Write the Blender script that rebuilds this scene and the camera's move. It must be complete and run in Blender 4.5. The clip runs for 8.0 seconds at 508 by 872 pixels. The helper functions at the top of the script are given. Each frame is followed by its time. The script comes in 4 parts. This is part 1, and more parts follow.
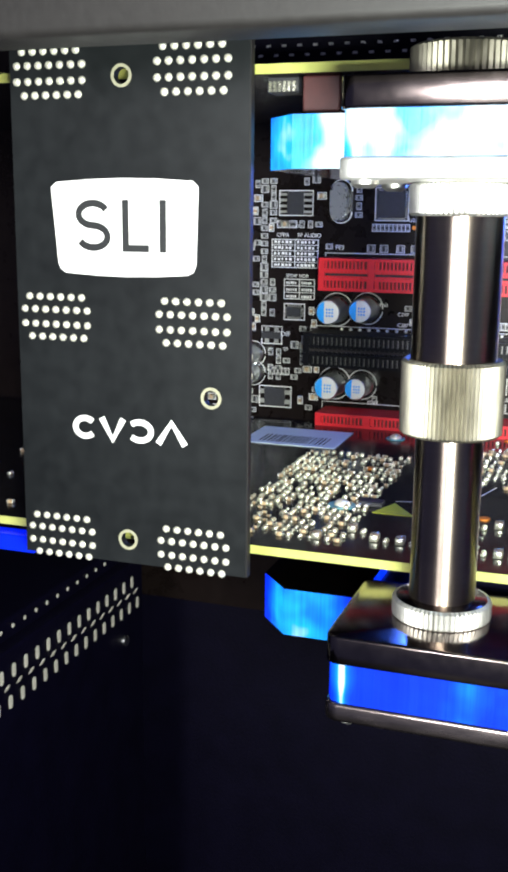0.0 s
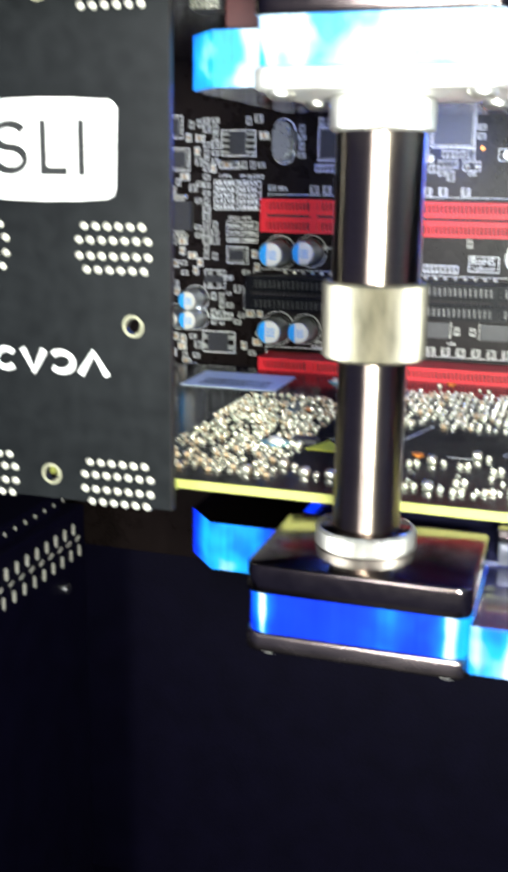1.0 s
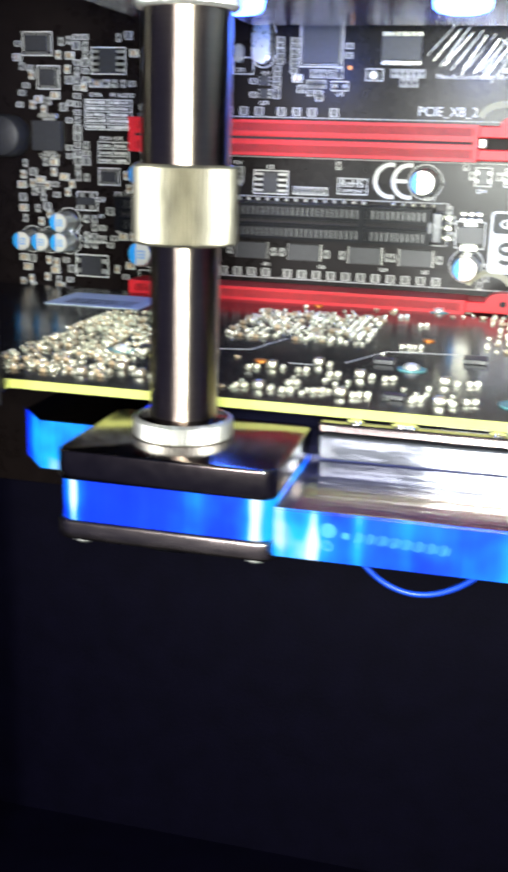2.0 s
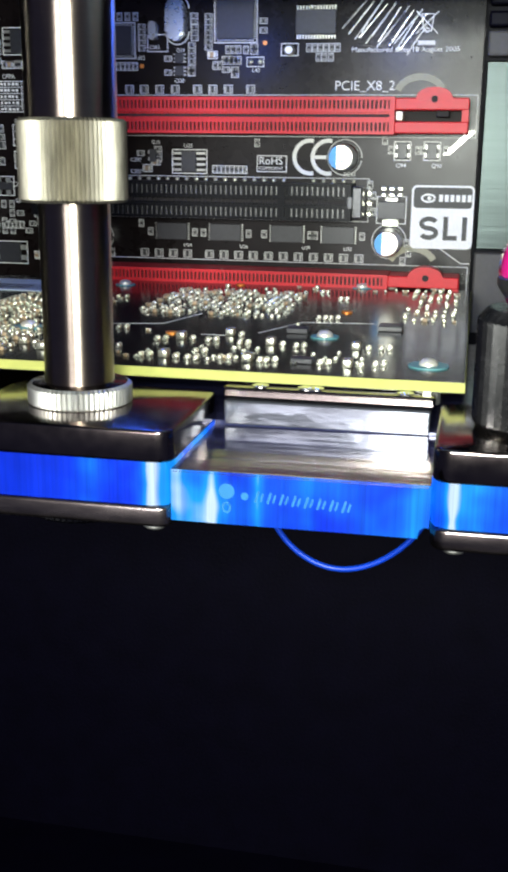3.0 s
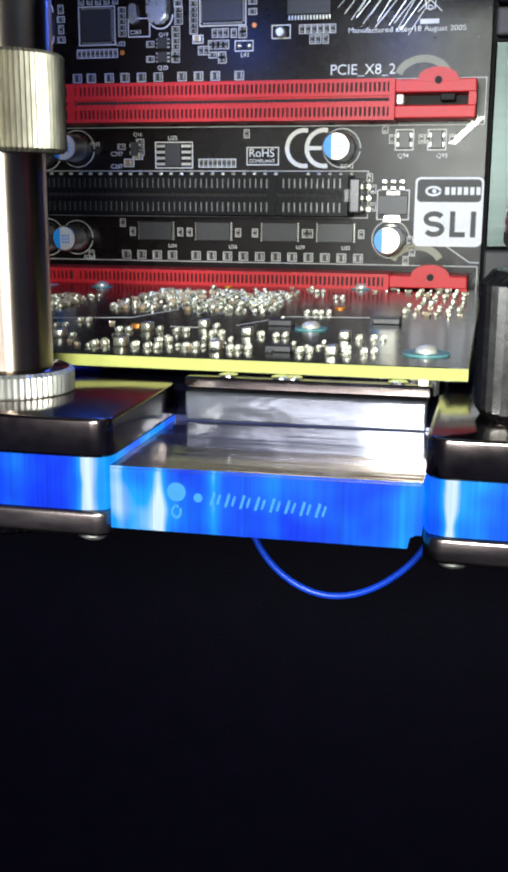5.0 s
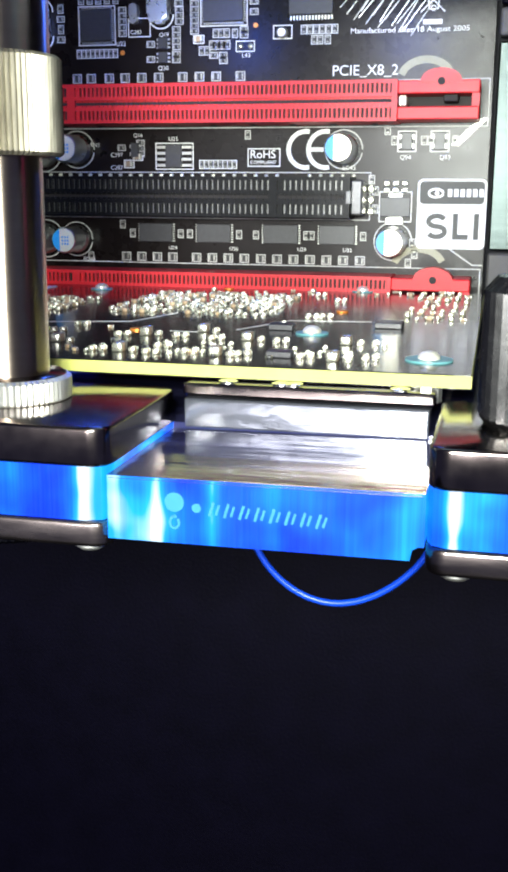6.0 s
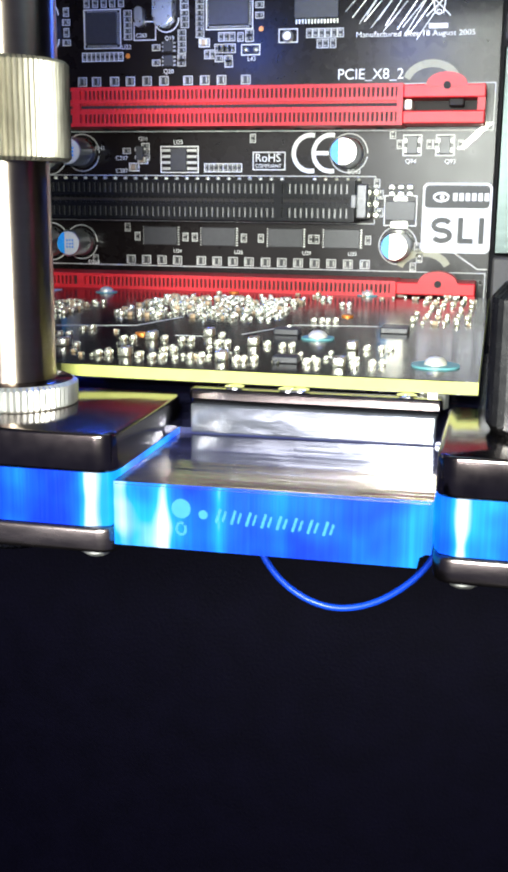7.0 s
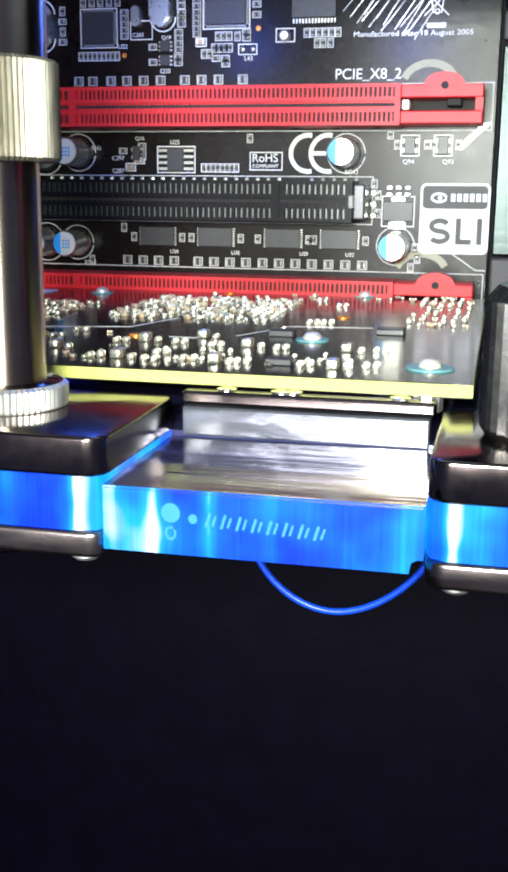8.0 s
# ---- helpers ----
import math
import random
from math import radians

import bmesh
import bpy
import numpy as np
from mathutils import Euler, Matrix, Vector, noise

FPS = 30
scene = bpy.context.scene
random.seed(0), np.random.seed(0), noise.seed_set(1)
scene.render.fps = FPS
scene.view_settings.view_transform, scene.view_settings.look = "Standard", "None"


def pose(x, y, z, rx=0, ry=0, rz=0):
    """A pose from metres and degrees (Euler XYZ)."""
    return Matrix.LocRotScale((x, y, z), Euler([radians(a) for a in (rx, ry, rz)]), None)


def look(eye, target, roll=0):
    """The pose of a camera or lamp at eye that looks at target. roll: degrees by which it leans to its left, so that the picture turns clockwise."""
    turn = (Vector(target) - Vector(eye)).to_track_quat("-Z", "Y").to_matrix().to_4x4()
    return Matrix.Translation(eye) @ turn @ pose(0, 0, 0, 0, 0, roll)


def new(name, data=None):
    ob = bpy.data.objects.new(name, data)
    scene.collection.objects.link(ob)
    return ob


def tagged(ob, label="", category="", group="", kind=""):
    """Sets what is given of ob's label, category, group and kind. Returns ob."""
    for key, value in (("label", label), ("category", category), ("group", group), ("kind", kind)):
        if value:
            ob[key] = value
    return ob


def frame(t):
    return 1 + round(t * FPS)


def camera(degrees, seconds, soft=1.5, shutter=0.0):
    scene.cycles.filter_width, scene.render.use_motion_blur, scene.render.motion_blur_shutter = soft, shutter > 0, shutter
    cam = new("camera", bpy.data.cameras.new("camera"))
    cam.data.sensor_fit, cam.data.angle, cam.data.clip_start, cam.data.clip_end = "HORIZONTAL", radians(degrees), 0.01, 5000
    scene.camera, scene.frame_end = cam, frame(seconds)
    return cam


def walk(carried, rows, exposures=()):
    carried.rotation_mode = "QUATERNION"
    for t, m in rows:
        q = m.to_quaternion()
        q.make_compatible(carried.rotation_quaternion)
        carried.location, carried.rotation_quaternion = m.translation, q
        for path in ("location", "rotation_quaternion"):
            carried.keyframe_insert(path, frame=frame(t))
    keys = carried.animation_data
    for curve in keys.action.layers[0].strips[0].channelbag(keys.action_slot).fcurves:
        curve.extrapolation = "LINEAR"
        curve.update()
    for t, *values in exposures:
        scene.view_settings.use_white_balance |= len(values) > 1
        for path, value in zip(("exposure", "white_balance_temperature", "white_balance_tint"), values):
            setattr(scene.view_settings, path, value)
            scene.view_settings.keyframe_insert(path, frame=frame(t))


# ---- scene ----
cam = camera(27.3, 8.0, soft=3.3, shutter=0.8)
PATH = [
    (0, (0.07540, -0.28000, 0.05636), (0.06902, -0.26152, 0.05219), 0.6),
    (0.5, (0.07690, -0.27865, 0.05517), (0.07065, -0.26013, 0.05089), 0.8),
    (1, (0.08171, -0.27578, 0.04969), (0.07593, -0.25724, 0.04493), 0.8),
    (1.5, (0.08972, -0.27325, 0.04308), (0.08455, -0.25464, 0.03790), 1.3),
    (1.8, (0.09516, -0.27322, 0.04009), (0.09046, -0.25458, 0.03455), 1.5),
    (2, (0.10027, -0.27293, 0.03888), (0.09564, -0.25422, 0.03352), 1.7),
    (2.2, (0.10405, -0.27138, 0.03759), (0.09966, -0.25262, 0.03222), 1.8),
    (3.3, (0.10832, -0.26463, 0.02747), (0.10454, -0.24563, 0.02248), 0.37),
    (3.5, (0.10883, -0.25982, 0.02414), (0.10493, -0.24078, 0.01940), -0.09),
    (4, (0.11154, -0.25315, 0.02079), (0.10736, -0.23413, 0.01625), -0.51),
    (4.5, (0.11067, -0.24878, 0.01998), (0.10643, -0.22974, 0.01553), 0.11),
    (6, (0.11008, -0.24354, 0.02078), (0.10577, -0.22453, 0.01630), 0.41),
    (6.5, (0.10941, -0.24342, 0.02090), (0.10507, -0.22441, 0.01642), 0.47),
    (7, (0.10950, -0.24340, 0.02129), (0.10515, -0.22439, 0.01683), 0.54),
    (7.5, (0.10992, -0.24295, 0.02114), (0.10556, -0.22395, 0.01667), 0.49),
    (8, (0.11034, -0.24186, 0.02139), (0.10596, -0.22286, 0.01693), 0.61),
]
EXPOSURES = [(0, 0.75), (1.0, 0.95), (1.8, 0.85), (3.4, -0.2), (4.7, -0.22), (5.9, 0.74), (8.0, 0.74)]
walk(cam, [(t, look(eye, target, roll)) for t, eye, target, roll in PATH], EXPOSURES)

# ---- world and lamps ----
world = bpy.data.worlds.new("dim_room")
scene.world = world
world.use_nodes = True
bg = world.node_tree.nodes["Background"]
bg.inputs[0].default_value = (0.45, 0.48, 1.0, 1)
bg.inputs[1].default_value = 0.075


def lamp(name, kind, power, color, m, size=0.01):
    data = bpy.data.lights.new(name, kind)
    data.energy, data.color = power, color
    if kind == "AREA":
        data.shape, data.size = "DISK", size
    else:
        data.shadow_soft_size = size
    ob = new(name, data)
    ob.matrix_world = m
    return ob


# the small hand torch beside the lens, and an added, unseen fill lamp well behind it
torch = lamp("torch", "AREA", 0.66, (0.94, 1.0, 0.91), look((0.100, -0.282, 0.040), (0.05, -0.06, 0.025)), 0.04)
torch.data.shape, torch.data.size_y = "RECTANGLE", 0.02
lamp("fill_lamp", "AREA", 1.7, (0.97, 0.97, 1.0), look((0.0, -0.80, 0.10), (0.04, -0.05, 0.03)), 0.16)
# blue diodes sunk in the upper acrylic body shine down between board and card
lamp("diode", "POINT", 0.04, (0.05, 0.16, 1.0), pose(0.040, -0.055, 0.0615), 0.006)
lamp("diode", "POINT", 0.04, (0.05, 0.16, 1.0), pose(0.085, -0.055, 0.0615), 0.006)

# ---- materials ----
MM = 0.001


def material(name, color, rough=0.5, metal=0.0, vary=0.15, scale=900.0, bump=0.1, speck=0.0, coat=0.0, stretch=(1, 1, 1), rvary=0.15, random_tint=0.0, spec=0.5, turned_finish=0.0):
    """A surface with grain at two scales in colour, gloss and relief."""
    m = bpy.data.materials.new(name)
    m.use_nodes = True
    nt = m.node_tree
    n, l = nt.nodes, nt.links
    b = n["Principled BSDF"]
    b.inputs["Metallic"].default_value = metal
    b.inputs["Coat Weight"].default_value = coat
    b.inputs["Specular IOR Level"].default_value = spec
    b.inputs["Coat Roughness"].default_value = 0.08
    if turned_finish:
        tan = n.new("ShaderNodeTangent")
        tan.direction_type, tan.axis = "RADIAL", "Z"
        l.new(tan.outputs[0], b.inputs["Tangent"])
        b.inputs["Anisotropic"].default_value = turned_finish
        b.inputs["Anisotropic Rotation"].default_value = 0.25
    tc = n.new("ShaderNodeTexCoord")
    mp = n.new("ShaderNodeMapping")
    mp.inputs["Scale"].default_value = stretch
    l.new(tc.outputs["Object"], mp.inputs[0])
    fine = n.new("ShaderNodeTexNoise")
    fine.inputs["Scale"].default_value = scale
    fine.inputs["Detail"].default_value = 4
    l.new(mp.outputs[0], fine.inputs["Vector"])
    wide = n.new("ShaderNodeTexNoise")
    wide.inputs["Scale"].default_value = scale * 0.09
    wide.inputs["Detail"].default_value = 3
    l.new(mp.outputs[0], wide.inputs["Vector"])
    add = n.new("ShaderNodeMath")
    add.operation = "MULTIPLY_ADD"
    add.inputs[1].default_value = 0.5
    l.new(fine.outputs[0], add.inputs[0])
    half = n.new("ShaderNodeMath")
    half.operation = "MULTIPLY"
    half.inputs[1].default_value = 0.5
    l.new(wide.outputs[0], half.inputs[0])
    l.new(half.outputs[0], add.inputs[2])
    ramp = n.new("ShaderNodeValToRGB")
    ramp.color_ramp.elements[0].position, ramp.color_ramp.elements[1].position = 0.3, 0.7
    ramp.color_ramp.elements[0].color = (*[c * (1 - vary) for c in color], 1)
    ramp.color_ramp.elements[1].color = (*[min(1, c * (1 + vary) + speck) for c in color], 1)
    l.new(add.outputs[0], ramp.inputs[0])
    out = ramp.outputs[0]
    if random_tint:
        info = n.new("ShaderNodeObjectInfo")
        hsv = n.new("ShaderNodeHueSaturation")
        mul = n.new("ShaderNodeMath")
        mul.operation = "MULTIPLY_ADD"
        mul.inputs[1].default_value, mul.inputs[2].default_value = random_tint, 1 - random_tint / 2
        l.new(info.outputs["Random"], mul.inputs[0])
        l.new(mul.outputs[0], hsv.inputs["Value"])
        l.new(out, hsv.inputs["Color"])
        out = hsv.outputs[0]
    l.new(out, b.inputs["Base Color"])
    rr = n.new("ShaderNodeMath")
    rr.operation, rr.use_clamp = "MULTIPLY_ADD", True
    rr.inputs[1].default_value, rr.inputs[2].default_value = rvary, max(0.03, rough - rvary / 2)
    l.new(add.outputs[0], rr.inputs[0])
    l.new(rr.outputs[0], b.inputs["Roughness"])
    if bump:
        bp = n.new("ShaderNodeBump")
        bp.inputs["Strength"].default_value, bp.inputs["Distance"].default_value = bump, 0.0002
        l.new(fine.outputs[0], bp.inputs["Height"])
        l.new(bp.outputs[0], b.inputs["Normal"])
    return m


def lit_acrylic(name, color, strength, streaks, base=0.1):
    """Edge-lit acrylic: blue diode glow put in as emission, with white corner reflections painted among its streaks
    (place, width, gain), and fine saw marks.
    """
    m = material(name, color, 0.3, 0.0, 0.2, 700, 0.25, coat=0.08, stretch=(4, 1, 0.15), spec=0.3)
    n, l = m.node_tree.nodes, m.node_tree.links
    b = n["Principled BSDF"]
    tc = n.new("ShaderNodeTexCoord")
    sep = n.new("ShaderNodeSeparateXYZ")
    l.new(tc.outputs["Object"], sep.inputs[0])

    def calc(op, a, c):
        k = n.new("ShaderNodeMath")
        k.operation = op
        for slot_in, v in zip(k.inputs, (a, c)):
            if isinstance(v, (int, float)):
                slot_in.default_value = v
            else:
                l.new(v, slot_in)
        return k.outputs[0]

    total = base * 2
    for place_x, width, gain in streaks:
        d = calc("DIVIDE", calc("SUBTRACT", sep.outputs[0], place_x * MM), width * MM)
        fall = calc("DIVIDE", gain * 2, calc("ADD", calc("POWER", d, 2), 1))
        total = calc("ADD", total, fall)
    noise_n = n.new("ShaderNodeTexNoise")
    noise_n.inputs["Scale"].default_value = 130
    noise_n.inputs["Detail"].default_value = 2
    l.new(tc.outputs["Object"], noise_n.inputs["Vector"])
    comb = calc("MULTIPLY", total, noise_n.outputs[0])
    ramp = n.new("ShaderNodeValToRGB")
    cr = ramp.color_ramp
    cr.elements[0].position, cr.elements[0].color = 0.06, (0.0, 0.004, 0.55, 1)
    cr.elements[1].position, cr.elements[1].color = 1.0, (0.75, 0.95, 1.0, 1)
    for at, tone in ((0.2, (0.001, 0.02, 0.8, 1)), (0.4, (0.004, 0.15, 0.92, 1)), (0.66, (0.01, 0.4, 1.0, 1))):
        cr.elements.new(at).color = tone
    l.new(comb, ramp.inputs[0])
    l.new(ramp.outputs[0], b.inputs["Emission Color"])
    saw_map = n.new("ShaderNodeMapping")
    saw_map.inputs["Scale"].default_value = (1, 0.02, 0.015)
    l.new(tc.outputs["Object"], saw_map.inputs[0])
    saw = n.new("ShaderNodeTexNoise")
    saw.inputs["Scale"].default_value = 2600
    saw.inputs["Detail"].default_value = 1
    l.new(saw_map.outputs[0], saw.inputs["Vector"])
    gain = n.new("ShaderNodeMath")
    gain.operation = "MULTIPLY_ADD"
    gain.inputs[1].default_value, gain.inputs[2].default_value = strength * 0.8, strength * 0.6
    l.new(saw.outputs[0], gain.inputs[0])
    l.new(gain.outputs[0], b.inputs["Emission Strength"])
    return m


BOARD = material("black_solder_mask", (0.0075, 0.005, 0.0046), 0.28, vary=0.4, scale=260, bump=0.04, spec=0.16)
CARD = material("black_card_mask", (0.012, 0.011, 0.011), 0.16, vary=0.5, scale=300, bump=0.06, spec=0.2)
EDGE = material("bare_laminate_edge", (0.42, 0.43, 0.11), 0.6, vary=0.15, scale=400, bump=0.1)
BRIDGE = material("matt_black_mask", (0.0062, 0.0074, 0.0082), 0.38, vary=0.4, scale=330, bump=0.12, speck=0.0025, spec=0.28)
INK = material("white_print", (0.86, 0.86, 0.84), 0.6, vary=0.1, scale=1500, bump=0.05)
DULL_INK = material("grey_print", (0.62, 0.62, 0.6), 0.6, vary=0.2, scale=2500, bump=0.05)
DARK_INK = material("black_print", (0.012, 0.013, 0.014), 0.5, vary=0.2, scale=900, bump=0.02)
RED = material("red_plastic", (0.64, 0.018, 0.025), 0.42, spec=0.3, vary=0.12, scale=700, bump=0.08, random_tint=0.06)
BLACK_PLASTIC = material("black_plastic", (0.0055, 0.0055, 0.0065), 0.35, spec=0.13, vary=0.3, scale=700, bump=0.08)
CONTACT = material("dull_contact", (0.14, 0.14, 0.138), 0.4, 0.6, vary=0.25, scale=2500, bump=0.1)
# darker solder copy: the dark that flat solder mirrors is put into the colour
DIM_SOLDER = material("dim_solder", (0.42, 0.42, 0.39), 0.4, 0.8, vary=0.2, scale=1800, bump=0.2, random_tint=0.3)
RIM = material("bare_board_rim", (0.3, 0.29, 0.2), 0.5, vary=0.2, scale=1500, bump=0.1)
# near-black that paints the shade inside slot chambers, grooves and latch holes
HOLLOW_SHADE = material("painted_recess_shade", (0.012, 0.008, 0.008), 0.7, vary=0.3, scale=700, bump=0.05)
SOLDER = material("bright_solder", (0.78, 0.77, 0.64), 0.28, 0.88, vary=0.1, scale=1800, bump=0.25, random_tint=0.25)
BODY_TAN = material("ceramic_tan", (0.42, 0.3, 0.18), 0.5, vary=0.25, scale=1500, bump=0.1, random_tint=0.5)
BODY_BLACK = material("resistor_black", (0.03, 0.03, 0.032), 0.45, vary=0.3, scale=1500, bump=0.1)
CHIP = material("chip_resin", (0.03, 0.03, 0.034), 0.4, spec=0.45, vary=0.25, scale=900, bump=0.15)
ALU = material("can_aluminium", (0.8, 0.82, 0.84), 0.28, 1.0, vary=0.08, scale=900, bump=0.05)
CAN_BLUE = material("blue_can_print", (0.02, 0.33, 0.75), 0.4, vary=0.15, scale=900, bump=0.03)
CHROME = material("black_nickel", (0.18, 0.15, 0.14), 0.15, 1.0, vary=0.25, scale=500, bump=0.03, rvary=0.16)
TUBE = material("dark_nickel_tube", (0.32, 0.265, 0.22), 0.31, 1.0, vary=0.08, scale=900, bump=0.02, stretch=(0.2, 0.2, 2), rvary=0.05, turned_finish=0.9)
RIB = material("dark_ribbed_nickel", (0.09, 0.088, 0.088), 0.27, 1.0, vary=0.15, scale=700, bump=0.08)
COLLAR = material("dull_knurled_nickel", (0.23, 0.215, 0.175), 0.5, 1.0, vary=0.55, scale=700, bump=0.3, stretch=(1, 1, 0.3), rvary=0.25)
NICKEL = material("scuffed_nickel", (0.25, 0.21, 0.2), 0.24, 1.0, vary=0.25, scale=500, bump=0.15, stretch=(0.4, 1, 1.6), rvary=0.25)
KNURL = material("knurled_nickel", (0.78, 0.75, 0.67), 0.44, 1.0, vary=0.45, scale=900, bump=0.1, stretch=(1, 1, 0.2))
STEEL = material("screw_steel", (0.7, 0.7, 0.7), 0.25, 1.0, vary=0.1, scale=900, bump=0.08)
BRUSHED = material("brushed_aluminium", (0.032, 0.04, 0.039), 0.33, 1.0, vary=0.25, scale=700, bump=0.25, stretch=(0.03, 1, 1))
CASE = material("black_powder_coat", (0.0014, 0.001, 0.0062), 0.5, vary=0.35, scale=1200, bump=0.3, spec=0.12)
GREY = material("grey_frame_paint", (0.09, 0.085, 0.085), 0.6, vary=0.15, scale=900, bump=0.2)
RAIL = material("dark_grey_rail_paint", (0.014, 0.0125, 0.0125), 0.55, vary=0.2, scale=700, bump=0.25, spec=0.3)
STICKER = material("paper_label", (0.62, 0.72, 0.8), 0.5, vary=0.06, scale=900, bump=0.03)
YELLOW = material("yellow_warning", (0.6, 0.6, 0.03), 0.5, vary=0.1, scale=900, bump=0.03)
TEAL = material("teal_washer", (0.12, 0.32, 0.34), 0.4, vary=0.2, scale=900, bump=0.05)
ORANGE = material("copper_orange", (0.75, 0.25, 0.04), 0.35, 0.5, vary=0.2, scale=900, bump=0.05)
PINK = material("pink_tube", (0.6, 0.012, 0.2), 0.12, vary=0.15, scale=150, bump=0.05, coat=0.8)
RUBBER = material("black_rubber", (0.015, 0.015, 0.017), 0.45, vary=0.3, scale=600, bump=0.1)
WIRE = material("blue_wire_sheath", (0.005, 0.07, 0.75), 0.35, vary=0.1, scale=600, bump=0.03)
LOGO_BLUE = material("etched_frost", (0.012, 0.15, 0.36), 0.5, vary=0.1, scale=900, bump=0.1)
PIN = material("tinned_pin", (0.8, 0.77, 0.66), 0.4, 0.45, vary=0.08, scale=1800, bump=0.2, random_tint=0.12)
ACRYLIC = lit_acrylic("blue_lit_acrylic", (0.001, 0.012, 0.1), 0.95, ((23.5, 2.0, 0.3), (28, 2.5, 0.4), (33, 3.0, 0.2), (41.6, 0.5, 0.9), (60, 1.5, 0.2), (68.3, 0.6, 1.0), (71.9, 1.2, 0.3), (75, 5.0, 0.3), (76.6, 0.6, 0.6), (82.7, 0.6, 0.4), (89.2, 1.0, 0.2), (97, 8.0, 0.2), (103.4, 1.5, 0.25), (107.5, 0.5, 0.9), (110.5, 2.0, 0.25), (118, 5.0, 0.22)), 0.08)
# brighter copy for the upper block: torch glare put in as extra emission
GLARE_ACRYLIC = lit_acrylic("torch_glare_acrylic", (0.02, 0.1, 0.22), 0.95, ((22, 3.0, 0.3), (33, 2.5, 0.7), (41.5, 0.7, 0.9), (45, 1.2, 0.5), (62, 14.0, 0.4), (80, 20.0, 0.5), (105, 20.0, 0.5)), 0.2)
# streaky, patchy tones paint the reflections on the clear slab and back wall
CLEAR = material("reflection_streaked_acrylic", (0.028, 0.028, 0.075), 0.1, 0.2, vary=0.9, scale=150, bump=0.8, stretch=(0.2, 2.2, 1), rvary=0.2, spec=0.6)
PALE = material("polished_acrylic_wall", (0.12, 0.125, 0.15), 0.13, 0.55, vary=0.85, scale=170, bump=1.0, stretch=(0.5, 1, 1.3), rvary=0.2, spec=0.5)
# lightened nickel copy: glare on the upper bottom plate put into the colour
GLARE_NICKEL = material("glare_lightened_nickel", (0.8, 0.79, 0.76), 0.5, 0.85, vary=0.12, scale=600, bump=0.08, rvary=0.2)
END_GREY = material("clear_grey_end", (0.07, 0.072, 0.072), 0.25, vary=0.3, scale=900, bump=0.1, spec=0.6)
BROWN = material("brown_connector", (0.07, 0.018, 0.018), 0.5, vary=0.2, scale=700, bump=0.08)




# ---- mesh helpers (all sizes in millimetres) ----
def part(name, bm, mat, parent=None, label="", at=None, smooth=False):
    """One mesh object out of a bmesh; mat may be a list."""
    me = bpy.data.meshes.new(name)
    bmesh.ops.recalc_face_normals(bm, faces=bm.faces)
    bm.to_mesh(me)
    bm.free()
    me.transform(Matrix.Scale(MM, 4))
    for m in mat if isinstance(mat, (list, tuple)) else [mat]:
        me.materials.append(m)
    if smooth:
        me.polygons.foreach_set("use_smooth", [True] * len(me.polygons))
        me.set_sharp_from_angle(angle=radians(35))
    return place(name, me, parent, label, at)


def place(name, me, parent=None, label="", at=None, turn=(0, 0, 0)):
    """An object on a mesh that may be shared."""
    ob = new(name, me)
    if parent:
        ob.parent = parent
    if at:
        ob.location = Vector(at) * MM
    ob.rotation_euler = [radians(a) for a in turn]
    return tagged(ob, label) if label else ob


def thing(name, label, category, at=(0, 0, 0), group="", kind=""):
    ob = new(name)
    ob.location = Vector(at) * MM
    ob.empty_display_size = 0.01
    return tagged(ob, label, category, group, kind)


def box(bm, x0, x1, y0, y1, z0, z1, bevel=0.0, seg=1, mi=0):
    vs = [bm.verts.new(p) for p in ((x0, y0, z0), (x1, y0, z0), (x1, y1, z0), (x0, y1, z0), (x0, y0, z1), (x1, y0, z1), (x1, y1, z1), (x0, y1, z1))]
    fs = [bm.faces.new([vs[i] for i in q]) for q in ((3, 2, 1, 0), (4, 5, 6, 7), (0, 1, 5, 4), (1, 2, 6, 5), (2, 3, 7, 6), (3, 0, 4, 7))]
    for f in fs:
        f.material_index = mi
    if bevel:
        es = list({e for f in fs for e in f.edges})
        r = bmesh.ops.bevel(bm, geom=es, offset=bevel, segments=seg, profile=0.5, affect="EDGES")
        for f in r["faces"]:
            f.material_index = mi
    return fs


def prism(bm, outline, a0, a1, axis="z", mi=0):
    """An outline pulled from a0 to a1 along an axis. For 'z' the outline is (x, y); for 'y' it is (x, z)."""
    def at(p, a):
        return (p[0], p[1], a) if axis == "z" else (p[0], a, p[1])
    low = [bm.verts.new(at(p, a0)) for p in outline]
    top = [bm.verts.new(at(p, a1)) for p in outline]
    n = len(outline)
    fs = [bm.faces.new(low[::-1]), bm.faces.new(top)]
    fs += [bm.faces.new((low[i], low[(i + 1) % n], top[(i + 1) % n], top[i])) for i in range(n)]
    for f in fs:
        f.material_index = mi
    return fs


